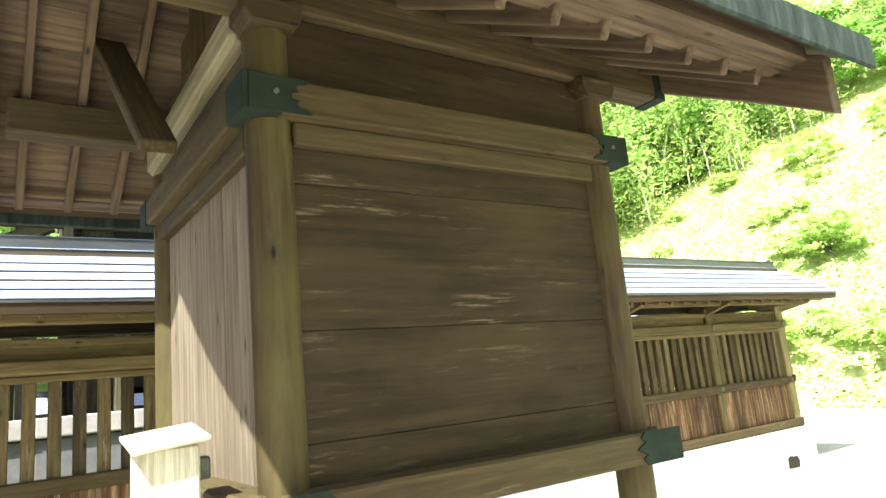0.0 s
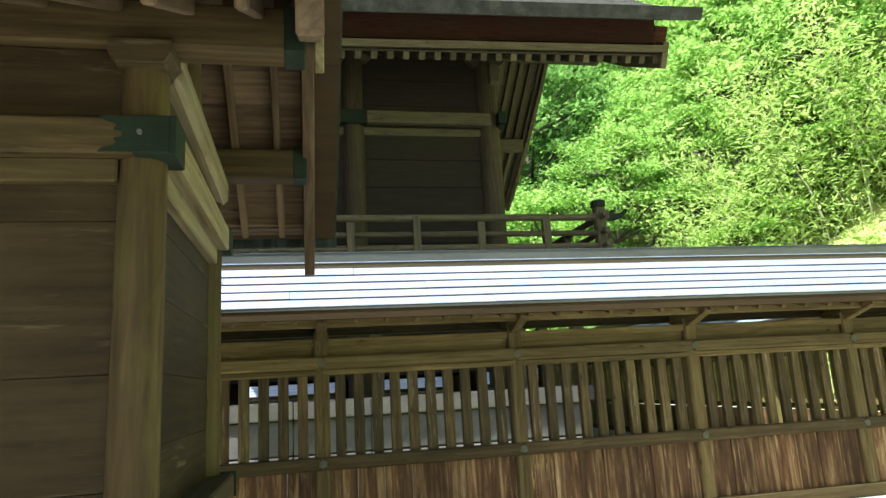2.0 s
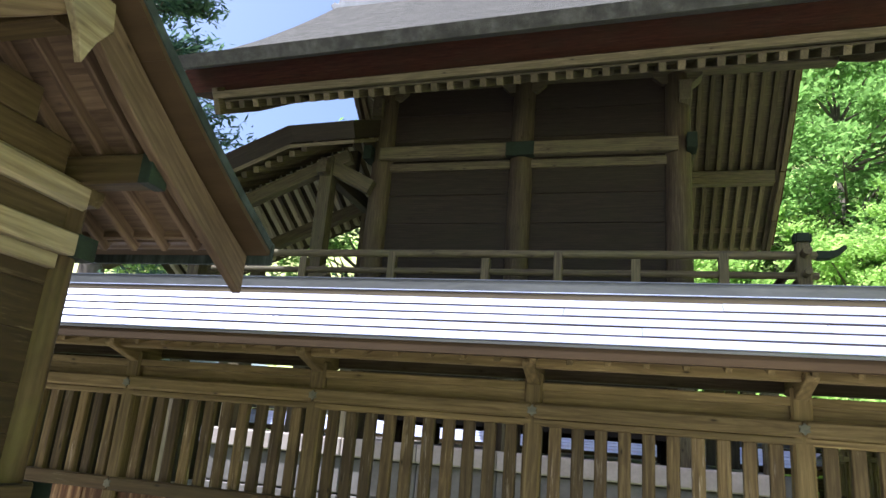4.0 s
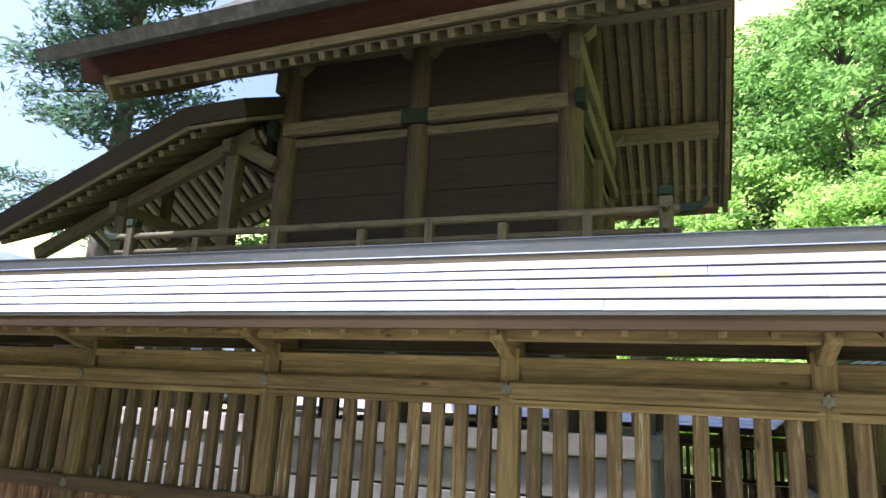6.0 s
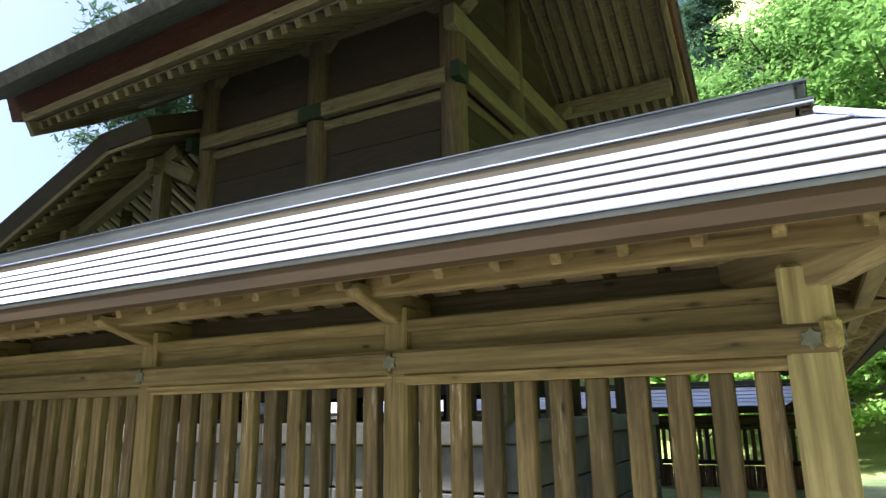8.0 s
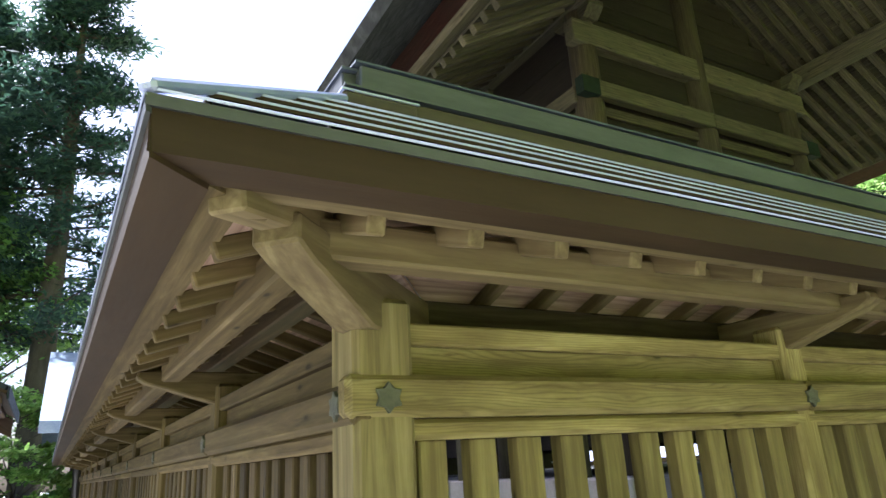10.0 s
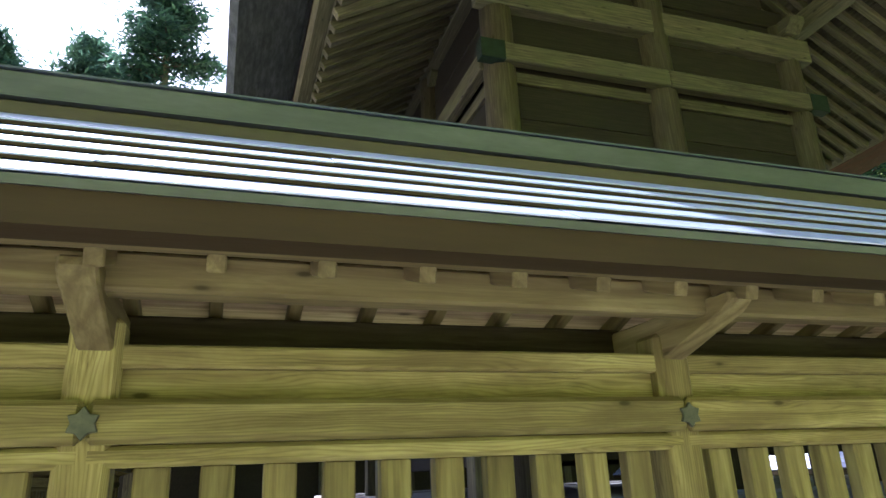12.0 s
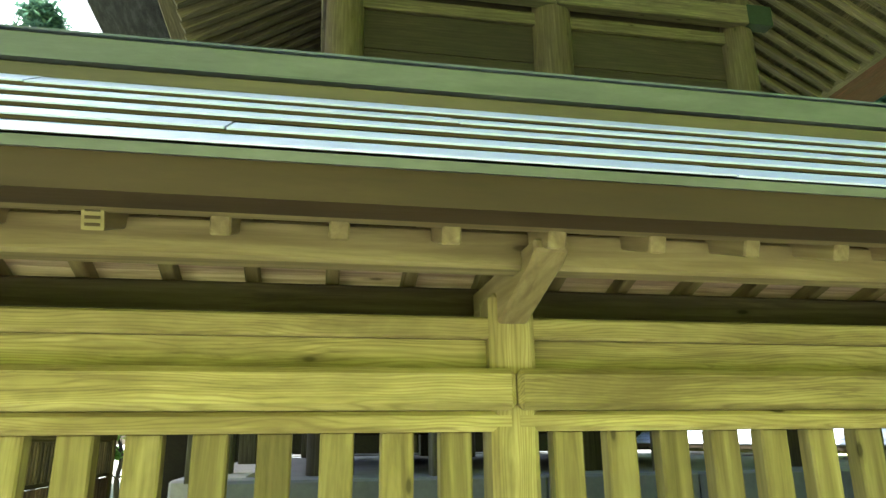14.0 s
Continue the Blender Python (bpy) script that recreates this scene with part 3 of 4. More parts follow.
def hall_body():
    for x in HX:
        for y in HY:
            if x == HX[1] and y == HY[1]:
                continue
            r = 0.19 if (x == HX[2] and y == HY[1]) else 0.17
            pole(hall, "pillar", (x, y, 1.40), (x, y, 8.3 if y == HY[1] and x != HX[1] else PLATE), r, r * 0.96, M_PILLAR)
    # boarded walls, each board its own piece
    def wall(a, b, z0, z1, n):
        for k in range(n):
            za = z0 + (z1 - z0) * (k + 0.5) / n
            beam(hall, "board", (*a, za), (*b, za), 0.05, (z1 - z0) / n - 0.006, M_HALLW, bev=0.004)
    for x0, x1 in zip(HX, HX[1:]):
        for y in (HY[0], HY[2]):
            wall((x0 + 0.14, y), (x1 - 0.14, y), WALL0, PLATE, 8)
            beam(hall, "tie_beam", (x0, y + (-0.15 if y < 6 else 0.15), 5.52), (x1, y + (-0.15 if y < 6 else 0.15), 5.52), 0.12, 0.20, M_HALL, bev=0.012)
            beam(hall, "tie_beam", (x0 + 0.1, y, 5.34), (x1 - 0.1, y, 5.34), 0.14, 0.12, M_HALL)
            beam(hall, "floor_beam", (x0, y, 3.05), (x1, y, 3.05), 0.22, 0.3, M_HALL)
    for y0, y1 in zip(HY, HY[1:]):
        for x in (HX[0], HX[2]):
            s = 0.15 if x > -5 else -0.15
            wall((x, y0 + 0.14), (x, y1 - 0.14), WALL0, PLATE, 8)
            e = 0.26
            a, b = (y0 - e if y0 == HY[0] else y0), (y1 + e if y1 == HY[2] else y1)
            beam(hall, "tie_beam", (x + s * 1.05, a, 5.525), (x + s * 1.05, b, 5.525), 0.12, 0.20, M_HALL, bev=0.012)
            beam(hall, "tie_beam", (x, y0 + 0.1, 5.34), (x, y1 - 0.1, 5.34), 0.14, 0.12, M_HALL)
            beam(hall, "tie_beam", (x + s * 0.6, a, 6.26), (x + s * 0.6, b, 6.26), 0.16, 0.30, M_HALL, bev=0.012)
            beam(hall, "floor_beam", (x, y0, 3.05), (x, y1, 3.05), 0.22, 0.3, M_HALL)
    # boarded space under the floor
    for x0, x1 in zip(HX, HX[1:]):
        for y in (HY[0], HY[2]):
            wall((x0 + 0.14, y), (x1 - 0.14, y), 1.74, 2.90, 5)
    for y0, y1 in zip(HY, HY[1:]):
        for x in (HX[0], HX[2]):
            wall((x, y0 + 0.14), (x, y1 - 0.14), 1.74, 2.90, 5)
    # gable boarding above the tie beam
    for x in (HX[0], HX[2]):
        for k in range(6):
            z0 = 6.64 + 0.25 * k
            half = 2.05 - (z0 + 0.1 - 6.6) * 1.18
            if half > 0.1:
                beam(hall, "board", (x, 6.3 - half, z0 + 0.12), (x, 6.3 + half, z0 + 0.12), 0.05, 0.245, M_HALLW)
    # green fittings on the corners
    for x in (HX[0], HX[2]):
        for y in (HY[0], HY[2]):
            sx, sy = (1 if x > -5 else -1), (-1 if y < 6 else 1)
            beam(hall, "corner_fitting", (x + sx * 0.16, y + sy * 0.02, 5.525), (x + sx * 0.16, y + sy * 0.275, 5.525), 0.128, 0.212, M_COPPER, label="green copper corner fitting")
    for x in (HX[1],):
        beam(hall, "mid_fitting", (x - 0.2, HY[0] - 0.15, 5.52), (x + 0.2, HY[0] - 0.15, 5.52), 0.128, 0.212, M_COPPER, label="green copper beam fitting")
    # wall plates run out to the verges, with bracket blocks on the pillars
    for y in (HY[0], HY[2]):
        yp = 4.25 if y < 6 else 8.42
        beam(hall, "wall_plate", (-9.65, yp, 6.72), (-1.62, yp, 6.72), 0.20, 0.26, M_HALL, bev=0.015)
        for x in HX:
            plate(hall, "bracket_block", [(-0.32, 0.09), (-0.32, 0.02), (-0.2, -0.09), (0.2, -0.09), (0.32, 0.02), (0.32, 0.09)], (x, y, 6.53), (1, 0, 0), (0, 0, 1), 0.22, M_HALL)
    beam(hall, "ridge_purlin", (-9.45, 6.49, 8.32), (-1.55, 6.49, 8.32), 0.22, 0.28, M_HALL, bev=0.015)


def sag(x, d):
    """The old eaves have settled towards the stairs."""
    return -0.27 * (-1.4 - x) / 8.35 * d / 4.73


def under(y, x=-1.4):
    """Underside of the hall's rafters over y."""
    d = abs(y - 6.49)
    return 8.38 - 0.86 * d + 0.048 * d * d + sag(x, d)


def hall_roof():
    # rafters in two straight lengths each, closely set
    n = 38
    for k in range(n + 1):
        x = -9.42 + (7.87) * k / n
        for s in (-1, 1):
            ys = [6.49 + s * d for d in (0.1, 1.95, 3.78)]
            for a, b in zip(ys, ys[1:]):
                beam(hall, "rafter", (x, a, under(a, x) + 0.05), (x, b, under(b, x) + 0.05), 0.085, 0.105, M_RAFT, bev=0.006)
    for s in (-1, 1):
        ds = (0.0, 0.95, 1.9, 2.85, 3.80)
        for a, b in zip(ds, ds[1:]):
            ya, yb = 6.49 + s * a, 6.49 + s * b
            slab(hall, "roof_board", [(-9.5, ya, under(ya, -9.5) + 0.13), (-1.5, ya, under(ya) + 0.13), (-1.5, yb, under(yb) + 0.13), (-9.5, yb, under(yb, -9.5) + 0.13)], 0.025, M_HALL)
        # eave: lath course, then the thick red-brown bark edge, undercut
        y1 = 6.49 + s * 3.85
        za = under(y1) + 0.10
        slab(hall, "eave_lath", [(-9.55, 6.49 + s * 3.3, under(6.49 + s * 3.3, -9.55) + 0.20), (-1.45, 6.49 + s * 3.3, under(6.49 + s * 3.3) + 0.20), (-1.45, 6.49 + s * 3.98, za + 0.10), (-9.55, 6.49 + s * 3.98, za + 0.10 + sag(-9.55, 3.98))], 0.09, M_RAFT, "pale lath course under the bark edge")
        out = 4.74 if s < 0 else 3.95
        inner = 4.02 if s < 0 else 3.82
        prof = [(s * 3.2, under(6.49 + s * 3.2) + 0.21), (s * inner, za + 0.11 + (4.02 - inner) * 0.5), (s * out, 5.98 + (4.74 - out) * 0.6), (s * (out - 0.04), 6.10 + (4.74 - out) * 0.6), (s * 3.2, 7.0)]
        prof = [(-q[0], q[1]) for q in prof]
        swept(hall, "bark_edge", prof, (-9.92, 6.49, -0.24), (-1.40, 6.49, 0), M_RED, label="red-brown cut edge of the bark roof")
        # outer surface in strips
        ds = (0.25, 1.0, 1.8, 2.6, 3.4, 0.5 * (3.4 + out), out - 0.01)
        for a, b in zip(ds, ds[1:]):
            ya, yb = 6.49 + s * a, 6.49 + s * b
            zz = lambda d: 6.11 + (9.78 - 6.11) * (((4.73 - d) / 4.48) ** 1.18)
            slab(hall, "bark_course", [(-9.94, ya, zz(a) + sag(-9.94, a)), (-1.37, ya, zz(a)), (-1.37, yb, zz(b)), (-9.94, yb, zz(b) + sag(-9.94, b))], 0.16, M_THATCH, "grey weathered bark roof")
        # verge: bargeboard and the edge of the bark above it
        for xv, sgn in ((-1.47, 1), (-9.53, -1)):
            ds = (0.0, 1.0, 2.0, 3.0, 3.9)
            for a, b in zip(ds, ds[1:]):
                ya, yb = 6.49 + s * a, 6.49 + s * b
                beam(hall, "bargeboard", (xv, ya, under(ya, xv) + 0.12), (xv, yb, under(yb, xv) + 0.12), 0.09, 0.36, M_RAFT, bev=0.01)
                slab(hall, "verge_edge", [(xv - 0.09, ya, under(ya, xv) + 0.95 - 0.10 * a), (xv + 0.10 * sgn, ya, under(ya, xv) + 0.95 - 0.10 * a), (xv + 0.10 * sgn, yb, under(yb, xv) + 0.95 - 0.10 * b), (xv - 0.09, yb, under(yb, xv) + 0.95 - 0.10 * b)], 0.62 - 0.05 * a, M_RED)
    beam(hall, "ridge_box", (-9.6, 6.49, 9.86), (-1.4, 6.49, 9.86), 0.5, 0.36, M_TILE, bev=0.03, label="dark ridge box")
    beam(hall, "ridge_cap", (-9.3, 6.49, 10.10), (-1.7, 6.49, 10.10), 0.62, 0.14, M_TILE, bev=0.03)
    for x, sgn in ((-9.62, -1), (-1.38, 1)):
        curl = [(0, 0), (0.2, -0.02), (0.42, 0.05), (0.50, 0.18), (0.42, 0.26), (0.34, 0.20), (0.30, 0.30), (0.36, 0.42), (0.24, 0.50), (0.12, 0.44), (0.08, 0.56), (-0.05, 0.5), (-0.1, 0.2)]
        plate(hall, "ridge_ornament", [(q[0] * sgn, q[1]) for q in curl], (x, 6.49, 9.70), (1, 0, 0), (0, 0, 1), 0.4, M_TILE, "dark scrolled ridge-end ornament", bev=0.015)


def veranda():
    slab(hall, "veranda_floor", [(-9.4, 3.08, 3.2), (-2.28, 3.08, 3.2), (-2.28, 9.8, 3.2), (-9.4, 9.8, 3.2)], 0.09, M_HALL)
    for z, r in ((3.32, 0.045), (3.50, 0.04), (3.72, 0.048)):
        pole(hall, "veranda_rail", (-9.55, 3.18, z), (-2.28, 3.18, z), r, r, M_HALL, 12)
        pole(hall, "veranda_rail", (-2.42, 2.95, z), (-2.42, 9.95, z), r, r, M_HALL, 12)
    k = 0
    for x in (-9.3, -8.2, -7.0, -5.82, -4.97, -4.11, -3.2):
        beam(hall, "rail_post", (x, 3.18, 3.2), (x, 3.18, 3.66 if k % 2 else 3.74), 0.10, 0.10, M_HALL, up=(0, 1, 0))
        k += 1
    for y in (4.4, 5.5, 6.5, 7.6, 8.7):
        beam(hall, "rail_post", (-2.42, y, 3.2), (-2.42, y, 3.7), 0.10, 0.10, M_HALL, up=(0, 1, 0))
    for x, y in ((-2.42, 3.18), (-9.3, 3.18), (-2.42, 9.7)):
        newel = beam(hall, "newel", (x, y, 3.2), (x, y, 3.86), 0.14, 0.14, M_HALL, up=(0, 1, 0), bev=0.02)
        beam(newel, "newel_cap", (x, y, 3.86), (x, y, 3.95), 0.17, 0.17, M_COPPER, up=(0, 1, 0), bev=0.03)
    tip = [(0, -0.05), (0.12, -0.045), (0.22, 0.0), (0.30, 0.08), (0.28, 0.12), (0.20, 0.06), (0.11, 0.045), (0, 0.05)]
    plate(hall, "rail_tip", tip, (-2.30, 3.18, 3.72), (1, 0, 0), (0, 0, 1), 0.09, M_COPPER, "upswept rail end with green copper cap", bev=0.012)
    plate(hall, "rail_tip", tip, (-9.5, 3.18, 3.72), (-1, 0, 0), (0, 0, 1), 0.09, M_COPPER, "upswept rail end with green copper cap", bev=0.012)
    for x in (-9.2, -7.6, -5.5, -3.57, -2.74):
        beam(hall, "veranda_post", (x, 3.58, 1.46), (x, 3.58, 3.11), 0.16, 0.16, M_HALL, up=(0, 1, 0))
    for y in (5.0, 6.5, 8.0, 9.6):
        beam(hall, "veranda_post", (-2.74, y, 1.46), (-2.74, y, 3.11), 0.16, 0.16, M_HALL, up=(0, 1, 0))


def stair_canopy():
    t = thing("stair_canopy", "dark timber canopy with sloping roof over the hall's front stairs", "canopy", (-10, 5, 0))
    zt = lambda x: 5.35 + 0.42 * (x + 8.52)
    for y in (4.13, 5.81):
        for x in (-10.5, -8.52):
            beam(t, "post", (x, y, 0.0), (x, y, zt(x) + 0.1), 0.20, 0.20, M_HALL, up=(0, 1, 0))
        beam(t, "plate_beam", (-12.22, y, zt(-12.22)), (-8.19, y, zt(-8.19)), 0.15, 0.20, M_HALL)
        beam(t, "plate_beam", (-8.52, y, zt(-8.52)), (-7.8, y, zt(-8.52) - 0.38), 0.16, 0.22, M_HALL)
    for x in (-10.5, -8.52):
        beam(t, "tie_beam", (x, 3.87, zt(x) - 0.1), (x, 6.06, zt(x) - 0.1), 0.15, 0.20, M_HALL)
        beam(t, "strut", (x, 4.97, zt(x)), (x, 4.97, zt(x) + 0.60), 0.14, 0.14, M_HALL, up=(0, 1, 0))
    beam(t, "stair_rail", (-11.6, 4.08, 2.1), (-8.3, 4.08, 3.72), 0.14, 0.16, M_HALL)
    beam(t, "stair_rail", (-11.6, 5.85, 2.1), (-8.3, 5.85, 3.72), 0.14, 0.16, M_HALL)
    for k in range(24):
        x = -12.22 + 4.12 * k / 23
        for s in (-1, 1):
            # far-slope rafters take pale timber, painting in the light on their undersides
            beam(t, "rafter", (x, 4.97, zt(x) + 0.80), (x, 4.97 + s * 1.47, zt(x) + 0.05), 0.09, 0.09, M_PALE if s > 0 else M_RAFT)
    for s in (-1, 1):
        for a, b, da, db in ((-12.47, -8.78, 0, 0), (-8.78, -7.8, 0, -0.38)):
            y = 4.97 + s * 1.64
            slab(t, "roof_deck", [(a, 4.97, zt(a) + 0.93 + da), (b, 4.97, zt(b) + 0.93 + db), (b, y, zt(b) + 0.10 + db), (a, y, zt(a) + 0.10 + da)], 0.05, M_RAFT)
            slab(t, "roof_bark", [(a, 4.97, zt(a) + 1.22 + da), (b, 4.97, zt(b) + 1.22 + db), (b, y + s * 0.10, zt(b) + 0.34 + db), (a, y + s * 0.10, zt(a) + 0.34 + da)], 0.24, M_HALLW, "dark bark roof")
    return t


platform()
hall_body()
hall_roof()
veranda()
stair_canopy()


# ---- the small shrine ----
gate = thing("small_shrine", "small weathered timber shrine with boarded walls and copper gable roof", "shrine", (-7.6, -2.45, 0))
GX, GY = (-8.212, -6.836), (-3.10, -1.80)


def gate_body():
    for x in GX:
        for y in GY:
            pole(gate, "pillar", (x, y, 0.0), (x, y, 2.60), 0.071, 0.068, M_POST, 28)
    for x0, x1 in ((GX[0], GX[1]),):
        for y, s in ((GY[0], -1), (GY[1], 1)):
            # boarded panel of wide horizontal planks
            edges = [1.20, 1.34, 1.654, 2.094, 2.205]
            for a, b in zip(edges, edges[1:]):
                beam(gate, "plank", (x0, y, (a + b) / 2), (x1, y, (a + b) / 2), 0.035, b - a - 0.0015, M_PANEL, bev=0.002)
            beam(gate, "head_beam", (x0 + 0.0, y + s * 0.05, 2.329), (x1, y + s * 0.05, 2.329), 0.11, 0.11, M_GATE, bev=0.008)
            beam(gate, "head_rail", (x0 + 0.06, y + s * 0.02, 2.240), (x1 - 0.06, y + s * 0.02, 2.240), 0.07, 0.072, M_GATE)
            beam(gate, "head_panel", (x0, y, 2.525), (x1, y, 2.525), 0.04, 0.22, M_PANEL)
            beam(gate, "sill_beam", (x0 - 0.04, y + s * 0.06, 1.172), (x1 + 0.04, y + s * 0.06, 1.172), 0.14, 0.11, M_GATE, bev=0.01)
            for x, q in ((x0, -1), (x1, 1)):
                # wrap-around green fittings with a scalloped inner end
                out = [(q * 0.11, -0.058), (q * 0.11, 0.058), (-q * 0.09, 0.058), (-q * 0.11, 0.035), (-q * 0.085, 0.022), (-q * 0.135, 0.0), (-q * 0.085, -0.022), (-q * 0.11, -0.035), (-q * 0.09, -0.058)]
                short = [(q * 0.09, -0.054), (q * 0.09, 0.054), (-q * 0.10, 0.054), (-q * 0.082, 0.04), (-q * 0.06, 0.036), (-q * 0.05, 0.026), (-q * 0.06, 0.014), (-q * 0.036, 0.008), (-q * 0.036, -0.008), (-q * 0.06, -0.014), (-q * 0.05, -0.026), (-q * 0.06, -0.036), (-q * 0.082, -0.04), (-q * 0.10, -0.054)]
                fit = plate(gate, "beam_fitting", short, (x, y + s * 0.1075, 2.329), (1, 0, 0), (0, 0, 1), 0.006, M_COPPER, "green copper beam fitting", bev=0.0)
                plate(gate, "beam_fitting", out, (x + q * 0.02, y + s * 0.133, 1.172), (1, 0, 0), (0, 0, 1), 0.006, M_COPPER, "green copper sill fitting", bev=0.0)
                for dx in (0.012,):
                    pole(fit, "stud", (x + q * dx, y + s * 0.108, 2.333), (x + q * dx, y + s * 0.118, 2.333), 0.008, 0.006, M_GREYST, 10)
    for x, s in ((GX[1], 1), (GX[0], -1)):
        y0, y1 = GY
        if s > 0:
            edges = [1.22, 1.44, 1.66, 1.90, 2.12, 2.22]
            for a, b in zip(edges, edges[1:]):
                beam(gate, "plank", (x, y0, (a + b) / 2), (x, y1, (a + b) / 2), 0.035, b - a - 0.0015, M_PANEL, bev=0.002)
        else:
            n = 3
            for k in range(n):
                a = y0 + (y1 - y0) * k / n
                b = y0 + (y1 - y0) * (k + 1) / n
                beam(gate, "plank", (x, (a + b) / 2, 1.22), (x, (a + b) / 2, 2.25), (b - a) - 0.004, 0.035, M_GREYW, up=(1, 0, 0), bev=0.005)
        # paler timber on the east beams paints in the light they catch
        side = M_BARGE if s > 0 else M_GATE
        beam(gate, "head_beam", (x + s * 0.05, y0 - 0.10, 2.330), (x + s * 0.05, y1 + 0.10, 2.330), 0.11, 0.11, side, bev=0.008)
        beam(gate, "head_rail", (x + s * 0.02, y0 + 0.06, 2.238), (x + s * 0.02, y1 - 0.06, 2.238), 0.07, 0.075, side)
        beam(gate, "sill_beam", (x + s * 0.06, y0 - 0.04, 1.175), (x + s * 0.06, y1 + 0.04, 1.175), 0.14, 0.11, M_GATE, bev=0.01)
        beam(gate, "fitting_end", (x + s * 0.05, y0 - 0.106, 2.330), (x + s * 0.05, y0 + 0.05, 2.330), 0.118, 0.117, M_COPPER, bev=0.002, label="green copper beam fitting")
        beam(gate, "fitting_end", (x + s * 0.05, y1 - 0.02, 2.330), (x + s * 0.05, y1 + 0.106, 2.330), 0.118, 0.117, M_COPPER, bev=0.002, label="green copper beam fitting")
        # gable frame: tie, strut, gable boards
        beam(gate, "head_panel", (x + s * 0.02, y0 + 0.06, 2.455), (x + s * 0.02, y1 - 0.06, 2.455), 0.05, 0.17, M_GATE, bev=0.004)
        beam(gate, "gable_tie", (x + s * 0.03, y0 + 0.03, 2.615), (x + s * 0.03, y1 + 0.02, 2.575), 0.13, 0.13, M_BARGE, bev=0.02, label="weathered pale tie beam")
        pole(gate, "king_strut", (x, -2.45, 2.62), (x, -2.45, 3.12), 0.062, 0.055, M_POST)
        beam(gate, "gable_board", (x, -3.0, 2.74), (x, -1.9, 2.74), 0.03, 0.20, M_GATE)
        beam(gate, "gable_board", (x, -2.78, 2.93), (x, -2.12, 2.93), 0.03, 0.176, M_GATE)
    # plank wall behind the front room's back on the passage side, leaning brace
    beam(gate, "brace", (-8.43, -2.66, 2.333), (-8.50, -2.03, 3.0), 0.05, 0.12, M_GATE, up=(1, 0, 0))


EAVE_Y = 1.30


def groof(d):
    """Rafter line of the gate over the distance d from its ridge."""
    return 3.22 - 0.70 * d + 0.08 * d * d


CS, SN = math.cos(0.54), math.sin(0.54)


